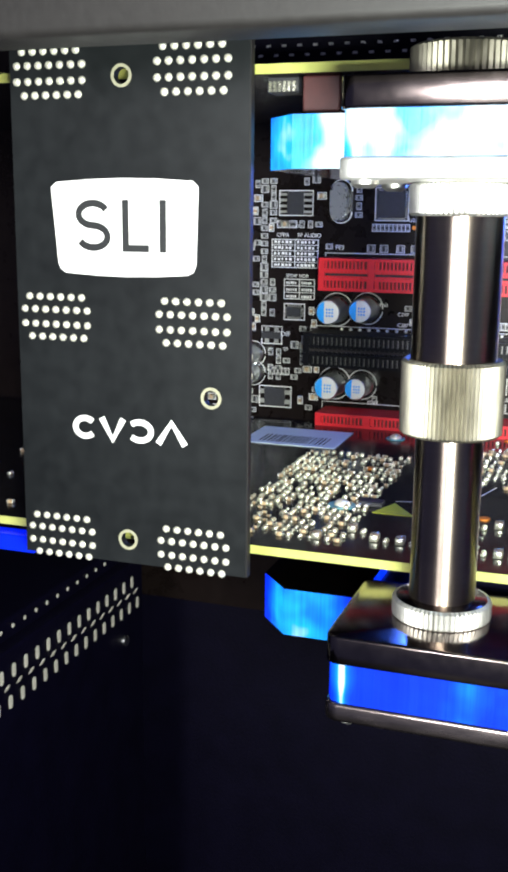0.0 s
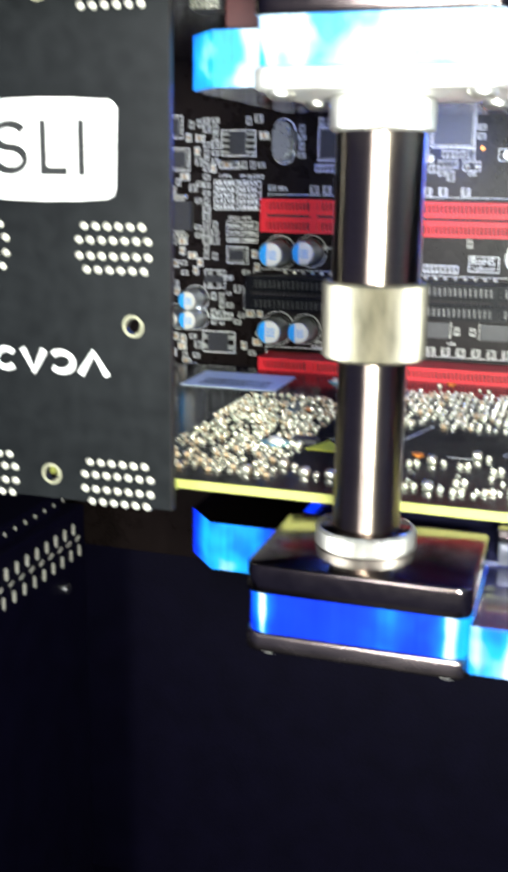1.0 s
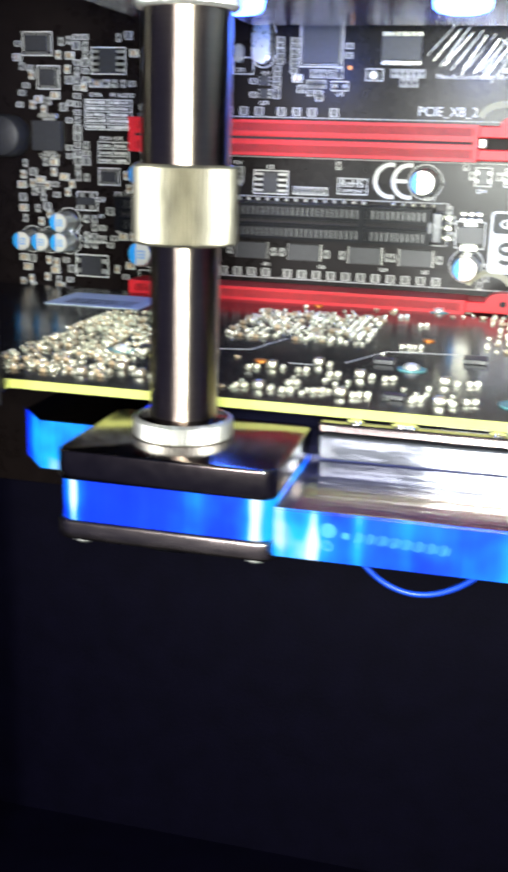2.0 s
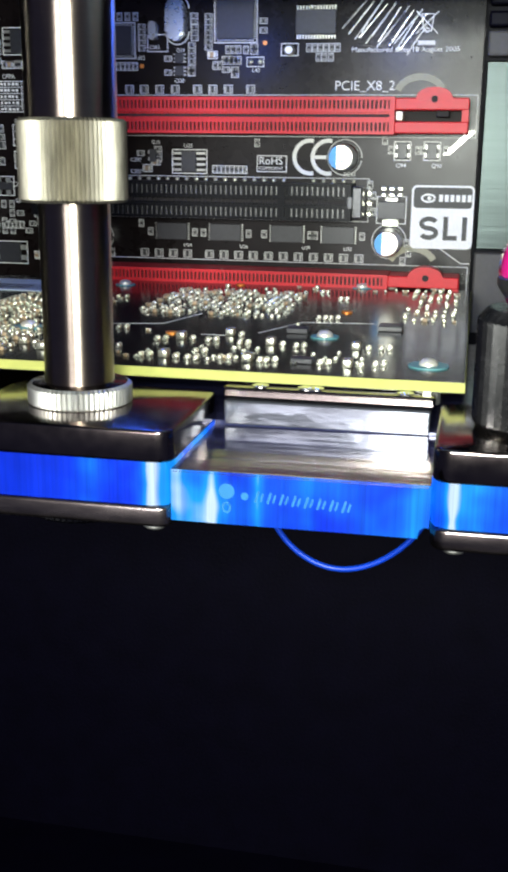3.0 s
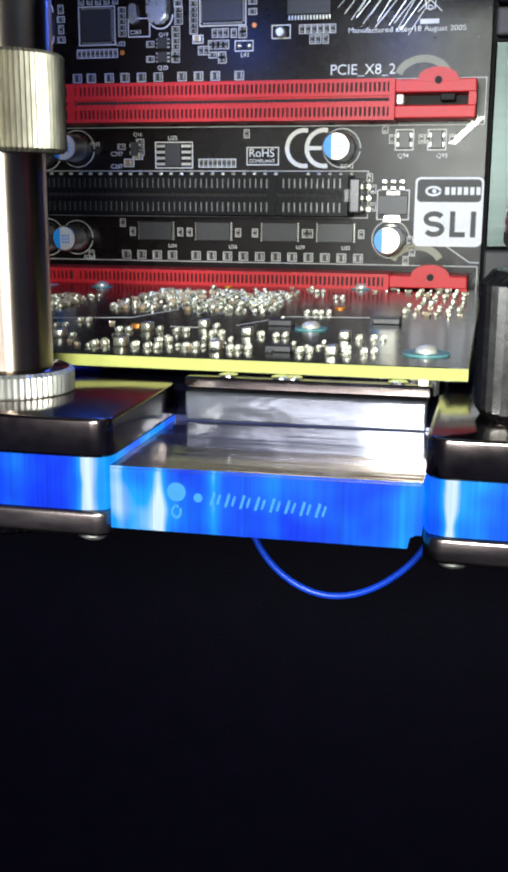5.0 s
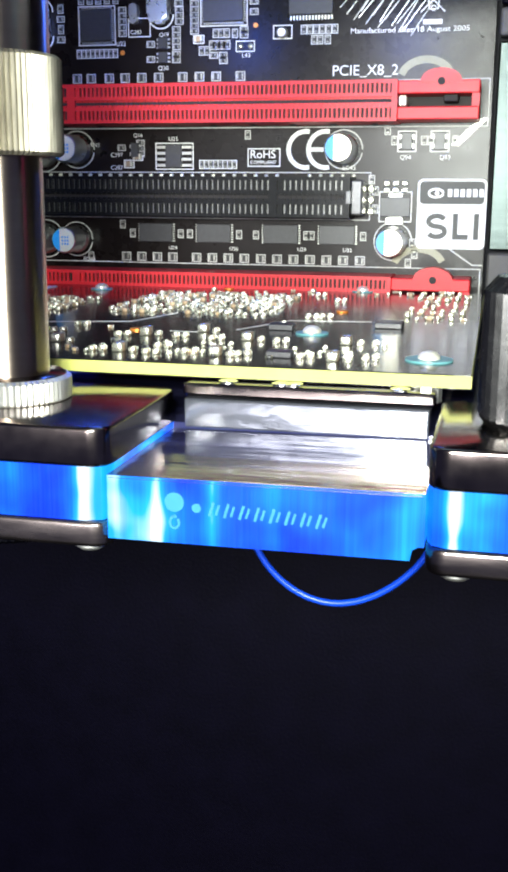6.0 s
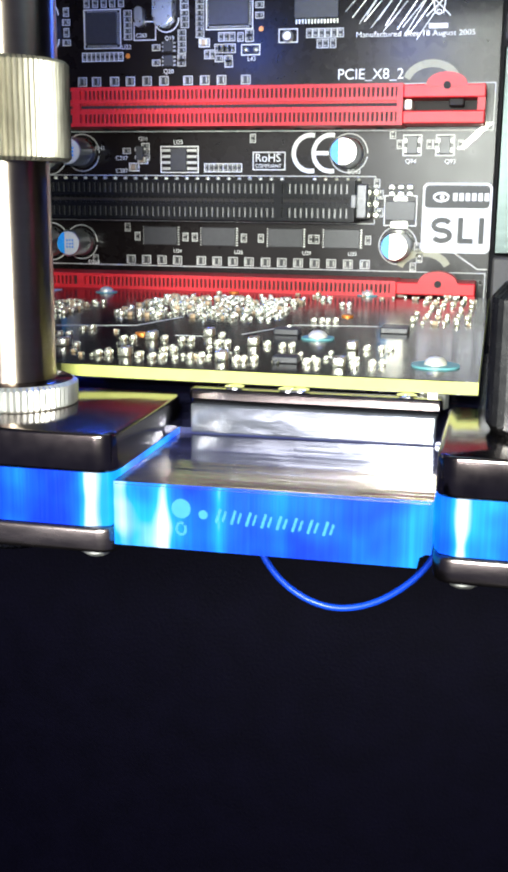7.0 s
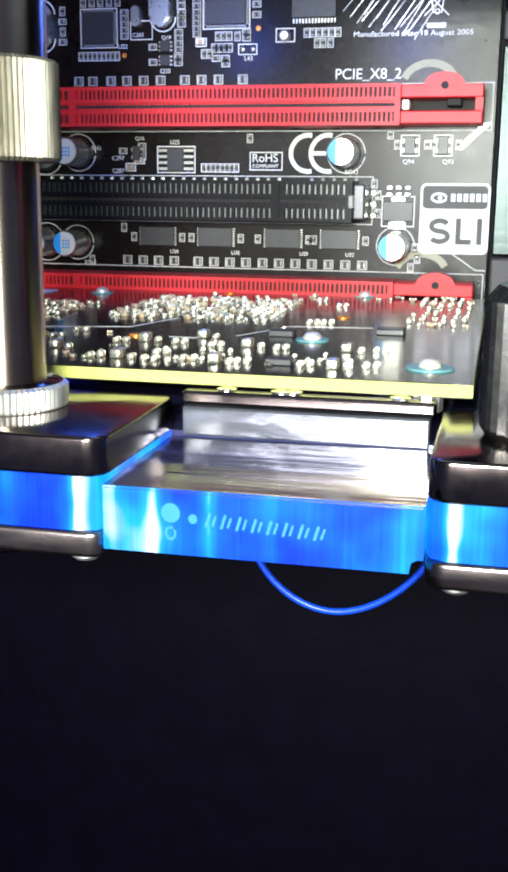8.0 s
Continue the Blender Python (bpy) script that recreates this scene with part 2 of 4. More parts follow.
def rounded(x0, x1, y0, y1, r, n=6):
    pts = []
    for cx, cy, a in ((x1 - r, y0 + r, -90), (x1 - r, y1 - r, 0), (x0 + r, y1 - r, 90), (x0 + r, y0 + r, 180)):
        for i in range(n + 1):
            t = radians(a + 90 * i / n)
            pts.append((cx + r * math.cos(t), cy + r * math.sin(t)))
    return pts


def plate(bm, x0, x1, y0, y1, z0, z1, r, b, k=3):
    """A flat plate with rounded corners and rounded upper and lower edges."""
    steps = [(b * (1 - math.sin(radians(90 * i / k))), z0 + b * (1 - math.cos(radians(90 * i / k)))) for i in range(k + 1)]
    steps += [(d, z0 + z1 - z) for d, z in reversed(steps)]
    rings = [[bm.verts.new((x, y, z)) for x, y in rounded(x0 + d, x1 - d, y0 + d, y1 - d, r - d)] for d, z in steps]
    n = len(rings[0])
    bm.faces.new(rings[0][::-1])
    bm.faces.new(rings[-1])
    for a, c in zip(rings, rings[1:]):
        for i in range(n):
            bm.faces.new((a[i], a[(i + 1) % n], c[(i + 1) % n], c[i]))


def lathe(bm, profile, cx=0.0, cy=0.0, n=40, axis="z", mi=0, base=0.0, knurl=0.0):
    """A turned body: profile is (radius, height) from one end to the other. axis 'y' turns about y, with cx, base as x, z."""
    rings = []
    for r, h in profile:
        ring = []
        for i in range(n):
            q = r - (knurl if knurl and i % 2 and r > 0.5 else 0)
            a = 2 * math.pi * i / n
            c, s = q * math.cos(a), q * math.sin(a)
            ring.append(bm.verts.new((cx + c, cy + s, h) if axis == "z" else (cx + c, h, base + s)))
        rings.append(ring)
    fs = [bm.faces.new(rings[0][::-1]), bm.faces.new(rings[-1])]
    for a, b in zip(rings, rings[1:]):
        fs += [bm.faces.new((a[i], a[(i + 1) % n], b[(i + 1) % n], b[i])) for i in range(n)]
    for f in fs:
        f.material_index = mi
    return fs


def frame_outline(bm, x0, x1, z0, z1, y, w=0.22, mi=0):
    """A thin printed rectangle on the board (in the xz plane)."""
    for a, b, c, d in ((x0, x1, z0, z0 + w), (x0, x1, z1 - w, z1), (x0, x0 + w, z0 + w, z1 - w), (x1 - w, x1, z0 + w, z1 - w)):
        box(bm, a, b, y - 0.05, y, c, d, mi=mi)


def stroke(bm, pts, w, y0, y1, mi=0):
    """A flat band of width w along points in the xz plane."""
    n = len(pts)
    sides = []
    for i in range(n):
        a, b = Vector(pts[max(0, i - 1)]), Vector(pts[min(n - 1, i + 1)])
        d = (b - a).normalized()
        q = Vector((-d.y, d.x)) * w / 2
        p = Vector(pts[i])
        sides.append((p + q, p - q))
    up = [[bm.verts.new((s.x, y, s.y)) for s in pair] for y in (y0, y1) for pair in sides]
    for i in range(n - 1):
        a, b, c, d = up[i], up[i + 1], up[n + i], up[n + i + 1]
        for q in ((a[0], a[1], b[1], b[0]), (c[0], d[0], d[1], c[1]), (a[0], b[0], d[0], c[0]), (a[1], c[1], d[1], b[1])):
            bm.faces.new(q).material_index = mi
    for i in (0, n - 1):
        bm.faces.new((up[i][0], up[n + i][0], up[n + i][1], up[i][1])).material_index = mi


def arc(cx, cz, rx, rz, a0, a1, n=16):
    return [(cx + rx * math.cos(radians(a0 + (a1 - a0) * i / n)), cz + rz * math.sin(radians(a0 + (a1 - a0) * i / n))) for i in range(n + 1)]


def words(text, x, z, size, parent, y=-0.06, mat=None, name="printed_text", turn=0, wide=1.0):
    """Lettering on the upright board, its lower left corner at x, z."""
    cu = bpy.data.curves.new(name, "FONT")
    cu.body, cu.size, cu.extrude = text, size * MM * 1.38, 0.00002
    tmp = bpy.data.objects.new(name, cu)
    scene.collection.objects.link(tmp)
    me = bpy.data.meshes.new_from_object(tmp.evaluated_get(bpy.context.evaluated_depsgraph_get()))
    bpy.data.objects.remove(tmp)
    bpy.data.curves.remove(cu)
    me.transform(Matrix.Diagonal((wide, 1, 1, 1)))
    me.materials.clear()
    me.materials.append(mat or INK)
    ob = place(name, me, parent, "", (x, y, z))
    ob.rotation_euler = (radians(90), 0, 0) if not turn else (radians(90), radians(-turn), 0)
    return ob


def marks(bm, x0, x1, z, h, y, n, seed, mi=0):
    """A row of short bars standing for small writing."""
    rnd = random.Random(seed)
    w = (x1 - x0) / n
    for i in range(n):
        a = x0 + i * w
        box(bm, a, a + w * rnd.uniform(0.45, 0.8), y - 0.05, y, z + h * rnd.uniform(0, 0.2), z + h * rnd.uniform(0.8, 1), mi=mi)

# ---- the case ----
def slab(name, x0, x1, y0, y1, z0, z1, mat, label, category, bevel=0.0):
    bm = bmesh.new()
    box(bm, x0, x1, y0, y1, z0, z1, bevel, 2)
    return tagged(part(name, bm, mat), label, category, kind="structure")


slab("wall_back", -320, 230, 9, 12, -180, 260, CASE, "black painted steel motherboard tray", "case wall")
slab("wall_side_front", -323, -320, -170, 12, -180, 260, CASE, "black painted steel wall at the case front", "case wall")
slab("wall_side_rear", 230, 233, -170, 12, -180, 260, CASE, "black painted steel rear wall of the case", "case wall")
slab("floor", -323, 233, -400, 12, -184, -180, CASE, "black powder-coated case floor", "floor")
slab("ceiling", -323, 233, -170, 12, 260, 263, CASE, "black powder-coated case roof", "ceiling")

rear = thing("rear_panel", "brushed aluminium rear panel beside the motherboard edge", "panel", (0, 0, 0), kind="structure")
bm = bmesh.new()
box(bm, 108.3, 230, 4, 7, 9, 54, 0.4)
part("plate", bm, BRUSHED, rear)
bm = bmesh.new()
box(bm, 108.3, 230, 3, 6, -12, 8.3, 0.4)
part("lower_plate", bm, GREY, rear)
bm = bmesh.new()
box(bm, 108.3, 230, 1, 5, 54.8, 60.5, 0.6, 2)
part("fold", bm, GREY, rear, "grey folded edge")
bm = bmesh.new()
box(bm, 108.3, 230, 2, 6, 61.5, 65, 0.6, 2)
box(bm, 108.3, 230, 3, 7, 66.5, 130, 0.6, 2)
part("slot_cover", bm, CASE, rear, "black slot cover")

# grey frame rail across the open side, above the cards
bm = bmesh.new()
box(bm, -320, 230, -160, -150, 77.3, 101, 1.2, 3)
tagged(part("frame_rail", bm, RAIL, smooth=True), "grey painted steel rail across the case opening", "frame rail", kind="structure")


# ---- motherboard ----
TAKEN = [(-2, 107, 35.5, 46), (-5, 85, 15, 25.5), (-2, 107, -8, 4.6), (-17, -3, 39, 51.5), (-13.3, -3.6, 32.7, 40.3), (0, 6.2, 53.5, 66), (28.5, 34.5, 59.5, 70), (71, 107, 46.8, 50), (-16, -9, 22.2, 24.4)]


def free(x, z, r=0.9):
    """Whether a spot on the board is still bare; takes it if so."""
    if any(a - r < x < b + r and c - r < z < d + r for a, b, c, d in TAKEN):
        return False
    TAKEN.append((x - r, x + r, z - r, z + r))
    return True


mobo = thing("motherboard", "black motherboard with red and black slots and white print", "motherboard")
bm = bmesh.new()
box(bm, -140, 107.5, 0, 1.6, -60, 130, 0.1)
part("circuit_board", bm, BOARD, mobo)


def slot_mesh(length, key, width, height, pitch, latch, mat):
    """An expansion slot: housing, comb of contact chambers in two rows, centre groove, key and latch."""
    bm = bmesh.new()
    h = width / 2
    floor_y = -(height - 0.9)
    box(bm, 0, length, floor_y, 0, -h, h, mi=0)
    top = -height
    for z0, z1 in ((-h, -h + 0.75), (h - 0.75, h), (-1.55, -0.75), (0.75, 1.55)):
        box(bm, 0, length, top, floor_y, z0, z1, mi=0)
    for x0, x1 in ((0, 1.6), (length - 1.2, length), (key - 0.9, key + 0.9)):
        for z0, z1 in ((-h + 0.75, -1.55), (1.55, h - 0.75)):
            box(bm, x0, x1, top, floor_y, z0, z1, mi=0)
        box(bm, x0, x1, top + 0.15, floor_y, -0.75, 0.75, mi=0)
    x = 1.6 + pitch * 0.5
    while x < length - 1.6:
        if abs(x - key) > 1.1:
            for z0, z1 in ((-h + 0.75, -1.55), (1.55, h - 0.75)):
                box(bm, x - pitch * 0.24, x + pitch * 0.24, top + 0.02, floor_y, z0, z1, mi=0)
                q = 0.24 if latch else 0.13
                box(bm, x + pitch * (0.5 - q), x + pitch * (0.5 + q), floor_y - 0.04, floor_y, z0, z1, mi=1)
            for s in (-1, 1):
                box(bm, x + pitch * 0.3, x + pitch * 0.7, floor_y - 0.5, floor_y, min(0.35 * s, 0.7 * s), max(0.35 * s, 0.7 * s), mi=2)
        x += pitch
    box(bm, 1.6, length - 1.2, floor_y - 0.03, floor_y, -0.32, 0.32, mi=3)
    # flat dark marks along the lower side, painting the shade of its notches
    x = 8.0
    while x < length - 4:
        box(bm, x, x + 1.3, -3.6, 0, -h - 0.08, -h, mi=3)
        x += 9.2
    if latch:
        end = length + latch
        for z0, z1 in ((-h + 0.3, -1.3), (1.3, h - 0.2)):
            box(bm, length, end, -height + 0.3, 0, z0, z1, 0.25, mi=0)
        box(bm, end - 1.6, end, -height + 0.3, 0, -1.3, 1.3, mi=0)
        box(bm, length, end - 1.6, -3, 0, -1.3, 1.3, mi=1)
        tab = [(length + 4.6, h - 0.8)] + [(length + 9.0 + 4.1 * math.cos(radians(a)), h - 0.1 + 2.3 * math.sin(radians(a))) for a in range(170, 5, -15)] + [(length + 13.6, h - 0.8)]
        prism(bm, tab, -height + 0.05, -height + 4.5, "y", 0)
        lathe(bm, [(0.8, -height), (0.8, -height + 0.3)], length + 9.1, n=14, axis="y", base=h - 0.5, mi=1)
        # pale block put in for the white glint beside the latch gap
        box(bm, length + 0.2, length + 1.9, -height + 1.2, 0, -1.1, 1.1, 0.3, mi=4)
        box(bm, length + 9.5, length + 12.6, -height + 2.5, 0, -0.2, 1.3, 0.2, mi=3)
    else:
        box(bm, length, length + 2.6, -height + 1.6, 0, -h + 0.6, h - 0.6, 0.4, mi=4)
        box(bm, length - 0.9, length + 0.4, -height - 0.05, 0, -1.5, 1.5, 0.2, mi=4)
    me = bpy.data.meshes.new("slot")
    bmesh.ops.recalc_face_normals(bm, faces=bm.faces)
    bm.to_mesh(me)
    bm.free()
    me.transform(Matrix.Scale(MM, 4))
    for m in (mat, HOLLOW_SHADE if latch else CONTACT, mat, HOLLOW_SHADE, PIN if latch else END_GREY):
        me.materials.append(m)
    return me


red_slot = slot_mesh(87.9, 14.2, 8.5, 11.0, 1.0, 17.1, RED)
place("slot", red_slot, mobo, "red plastic expansion slot with latch", (0, 0, 40.7))
place("slot", red_slot, mobo, "red plastic expansion slot holding a card", (0, 0, -0.7))
pci_slot = slot_mesh(82.2, 65.1, 8.8, 11.0, 1.27, 0, BLACK_PLASTIC)
place("slot", pci_slot, mobo, "black plastic expansion slot", (-3.9, 0, 20.5))
top_slot = place("slot", red_slot, mobo, "red plastic expansion slot holding the upper card", (0, 0, 81.0))

# printed outlines round the slots
bm = bmesh.new()
for x0, x1, z0, z1 in ((-5, 81.6, 15.4, 26.1), (-1.2, 106.9, 35.9, 46.0), (-1.2, 106.9, -6, 5.0)):
    frame_outline(bm, x0, x1, z0, z1, 0, 0.2)
part("slot_outline", bm, DULL_INK, mobo)


# capacitors standing off the board
def can_meshes():
    bm = bmesh.new()
    lathe(bm, [(3.55, 0), (3.55, -0.8), (3.1, -1.3), (3.35, -1.8), (3.35, -8.8), (3.1, -9.2)], n=28, axis="y")
    bm2 = bmesh.new()
    lathe(bm2, [(3.1, -9.2), (3.0, -9.35), (2.2, -9.4)], n=28, axis="y")
    bm3 = bmesh.new()
    pts = arc(0, 0, 3.02, 3.02, 110, 250, 14)
    prism(bm3, pts, -9.46, -9.38, "y")
    for i in range(3):
        for j in range(3):
            box(bm3, -0.5 + 0.75 * i, -0.05 + 0.75 * i, -9.44, -9.38, -1.2 + 0.85 * j, -0.7 + 0.85 * j)
    bm4 = bmesh.new()
    stroke(bm4, arc(0, 0, 4.5, 4.5, 0, 350, 32), 0.25, -0.05, 0)
    made = []
    for nm, b, m in (("can", bm, ALU), ("can_top", bm2, PIN), ("stripe", bm3, CAN_BLUE), ("footprint", bm4, DULL_INK)):
        me = bpy.data.meshes.new(nm)
        bmesh.ops.recalc_face_normals(b, faces=b.faces)
        b.to_mesh(me)
        b.free()
        me.transform(Matrix.Scale(MM, 4))
        me.materials.append(m)
        made.append(me)
    return made


CAN = can_meshes()


def capacitor(x, z, spin=0, s=1.0):
    TAKEN.append((x - 4, x + 4, z - 4, z + 4))
    c = place("capacitor", CAN[0], mobo, "aluminium can capacitor with a blue stripe on top", (x, 0, z), (0, spin, 0))
    c.scale = (s, s, s)
    place("can_top", CAN[1], c)
    place("stripe", CAN[2], c, "blue printed stripe")
    place("footprint", CAN[3], c, "white printed ring")


for x, z, s in ((2.4, 30.6, 1.0), (11.0, 31.2, 0.95), (2.3, 10.2, 1.0), (10.2, 10.2, 0.9), (75.2, 31.1, 0.95), (87.0, 10.8, 0.95), (-21.7, 17.2, 0.8), (-21.7, 11.8, 0.8), (-27.2, 11.8, 0.8), (-32.7, 11.8, 0.8)):
    capacitor(x, z, 0, s)


# small parts: two bright ends and a body inside a printed frame
def chip_part(w, h, framed, body, ends_up=True, tall=0.5, ink=INK):
    bm = bmesh.new()
    if framed:
        frame_outline(bm, -w / 2 - 0.35, w / 2 + 0.35, -h / 2 - 0.35, h / 2 + 0.35, 0, 0.2, 2)
    if ends_up:
        box(bm, -w / 2, w / 2, -tall, 0, -h * 0.25, h * 0.25, 0.06, mi=0)
        for s in (-1, 1):
            box(bm, -w / 2, w / 2, -tall - 0.05, 0, min(s * h * 0.25, s * h / 2), max(s * h * 0.25, s * h / 2), 0.1, mi=1)
    else:
        box(bm, -w * 0.25, w * 0.25, -tall, 0, -h / 2, h / 2, 0.06, mi=0)
        for s in (-1, 1):
            box(bm, min(s * w * 0.25, s * w / 2), max(s * w * 0.25, s * w / 2), -tall - 0.05, 0, -h / 2, h / 2, 0.1, mi=1)
    me = bpy.data.meshes.new("small_part")
    bmesh.ops.recalc_face_normals(bm, faces=bm.faces)
    bm.to_mesh(me)
    bm.free()
    me.transform(Matrix.Scale(MM, 4))
    for m in (body, SOLDER if body is BODY_TAN else DIM_SOLDER, ink):
        me.materials.append(m)
    return me


R_UP = chip_part(0.7, 1.3, True, BODY_BLACK, True, ink=DULL_INK)
R_SIDE = chip_part(1.3, 0.7, True, BODY_BLACK, False, ink=DULL_INK)
PAIR = chip_part(1.55, 1.35, True, BODY_BLACK, False, ink=DULL_INK)
C_TAN = chip_part(1.9, 1.2, True, BODY_TAN, False, 0.9)
C_UP = chip_part(0.8, 1.5, True, BODY_TAN, True, 0.7)
# coupling parts in rows above the slots
for x in (19.5, 23.4, 27.5, 31.6, 37.4, 41.4, 45.4, 51.1, 11.5, 15.0):
    place("resistor", PAIR, mobo, "", (x, 0, 47.3))
for x0, n in ((22.9, 4), (40.5, 4), (56.2, 4), (71.8, 3)):
    for j in range(n):
        place("resistor", PAIR, mobo, "", (x0 + 3.9 * j, 0, 6.3))
place("resistor", R_UP, mobo, "", (13.8, 0, 6.2))


# integrated circuits
def ic(x0, x1, z0, z1, tall=1.1, legs="x", n=4, framed=True, bright=False, label="black integrated circuit", inset=1.0):
    ob = thing("chip", label, "")
    TAKEN.append((x0 - 0.6, x1 + 0.6, z0 - 0.6, z1 + 0.6))
    ob.parent = mobo
    bm = bmesh.new()
    a, b, c, d = (x0 + inset, x1 - inset, z0, z1) if legs == "x" else (x0, x1, z0 + inset, z1 - inset)
    if legs == "xz":
        a, b, c, d = x0 + inset, x1 - inset, z0 + inset, z1 - inset
    box(bm, a, b, -tall, -0.1, c + 0.1, d - 0.1, 0.12)
    part("package", bm, CHIP, ob)
    bm = bmesh.new()
    if "x" in legs:
        for i in range(n):
            z = c + (d - c) * (i + 0.5) / n
            q = (d - c) / n * 0.22
            box(bm, x0 + 0.1, a, -0.35, 0, z - q, z + q)
            box(bm, b, x1 - 0.1, -0.35, 0, z - q, z + q)
    if "z" in legs:
        for i in range(n):
            x = a + (b - a) * (i + 0.5) / n
            q = (b - a) / n * 0.22
            box(bm, x - q, x + q, -0.35, 0, z0 + 0.1, c)
            box(bm, x - q, x + q, -0.35, 0, d, z1 - 0.1)
    part("lead_frame", bm, SOLDER if bright else DIM_SOLDER, ob)
    if framed:
        bm = bmesh.new()
        frame_outline(bm, x0 - 0.3, x1 + 0.3, z0 - 0.3, z1 + 0.3, 0, 0.22)
        part("print_frame", bm, INK, ob)
    return ob


ic(30.9, 39.6, 26.9, 32.4, inset=2.4)
ic(-14.3, -5.2, 56.0, 62.2, inset=2.2)
ic(12.5, 21.0, 54.9, 63.0, legs="xz", n=16, inset=0.5)
ic(42.0, 52.4, 58.4, 69.0, legs="xz", n=20, inset=0.5)
ic(62.3, 72.2, 58.8, 66.6, legs="z", n=14, inset=1.0, framed=False, bright=True)
for x in (26.0, 40.3, 56.4, 69.6):
    ic(x, x + 9.3, 9.8, 14.3, legs="x", n=8, inset=0.5, framed=False)
    for dx in (-1.4, 10.6):
        place("resistor", R_UP, mobo, "", (x + dx, 0, 11.8))
ic(87.6, 91.2, 30.8, 34.8, n=2, inset=0.6)
ic(94.8, 98.4, 30.8, 34.8, n=2, inset=0.6)
reg = ic(83.9, 90.7, 15.4, 21.6, legs="z", n=1, inset=0.9)
bm = bmesh.new()
for i in range(3):
    for z in (21.7, 23.2):
        box(bm, 84.6 + 2.0 * i, 86.0 + 2.0 * i, -0.7, 0, z, z + 1.0, 0.25, 2)
part("leads", bm, SOLDER, reg, "bright soldered leads")
bm = bmesh.new()
box(bm, 85.2, 89.2, -0.9, 0, 14.6, 16.2, 0.2)
part("tab", bm, SOLDER, reg)
ic(-19, -13.5, 20.5, 25.0, legs="z", n=2, inset=1.2)
ic(-19.5, -10.5, 2.5, 8.0, legs="x", n=2, inset=1.5)
ic(24.2, 27.2, 29.3, 32.8, n=2, inset=0.6, framed=False)
for z in (50.3, 53.4):
    ic(31.2, 34.6, z, z + 2.6, n=3, inset=0.6, framed=False)

for x0, x1, z0, z1 in ((-30, -24, 52, 57.5), (-12.5, -7, 27.5, 31.5), (-34, -26, 60.5, 66)):
    ic(x0, x1, z0, z1, legs="xz", n=7, inset=0.7)

# power transistor with bright tabs and a dark round choke beside it
mos = ic(-31.2, -22.8, 34.8, 44.6, tall=2.2, legs="z", n=1, inset=0.9, framed=False)
for z in (33.9, 44.3):
    bm = bmesh.new()
    box(bm, -29.8, -24.2, -1.0, 0, z, z + 1.2, 0.2)
    part("tab", bm, SOLDER, mos, "bright soldered tab")
bm = bmesh.new()
lathe(bm, [(5.6, 0), (5.6, -5.5), (5.0, -6.6), (3.6, -7.0)], -38.2, n=32, axis="y", base=39.4)
TAKEN.append((-44, -32.4, 33.6, 45.2))
part("choke", bm, CHIP, mobo, "dark round choke", smooth=True)
# soldered pins along the upper side of the black slot
bm = bmesh.new()
lathe(bm, [(0.5, 0), (0.45, -0.25), (0.2, -0.4)], n=10, axis="y")
dot_me = part("solder_pin", bm, SOLDER, mobo, at=(4.0, 0, 25.3), smooth=True).data
for i in range(1, 30):
    if not 23 <= i <= 24:
        place("solder_pin", dot_me, mobo, "", (4.0 + 2.54 * i, 0, 25.3))

# oval crystals
def crystal(x, z, length, w=4.6):
    bm = bmesh.new()
    r = w / 2
    pts = arc(x, z + length / 2 - r, r, r, 0, 180, 10) + arc(x, z - length / 2 + r, r, r, 180, 360, 10)
    fs = prism(bm, pts, -3.4, 0, "y")
    bmesh.ops.bevel(bm, geom=list(fs[0].edges) + list(fs[1].edges), offset=0.5, segments=2, affect="EDGES")
    part("crystal", bm, ALU, mobo, "oval metal crystal can", smooth=True)
    bm = bmesh.new()
    stroke(bm, arc(x, z + length / 2 - r, r + 0.7, r + 0.7, 0, 180, 10) + arc(x, z - length / 2 + r, r + 0.7, r + 0.7, 180, 361, 10), 0.25, -0.05, 0)
    part("print_frame", bm, INK, mobo)


crystal(2.9, 59.6, 10.0)
crystal(32.3, 63.6, 10.0)

# clusters of framed small parts
rnd = random.Random(4)
for x0, x1, z0, z1, count in ((-20, -15, 28, 66, 34), (-14, -2, 50, 54.6, 16), (6, 9.6, 55, 64, 7), (-20, -6, 10, 26, 20)):
    cols = max(1, int((x1 - x0) / 2.1))
    rows = max(1, int((z1 - z0) / 2.1))
    cells = [(i, j) for i in range(cols) for j in range(rows)]
    rnd.shuffle(cells)
    for i, j in cells[:count]:
        me = rnd.choice((R_UP, R_UP, R_SIDE, PAIR, C_TAN if z0 > 40 else R_SIDE))
        x, z = x0 + (i + 0.5) * (x1 - x0) / cols, z0 + (j + 0.5) * (z1 - z0) / rows
        if free(x, z):
            place("capacitor_chip" if me in (C_TAN, C_UP) else "resistor", me, mobo, "", (x, 0, z))
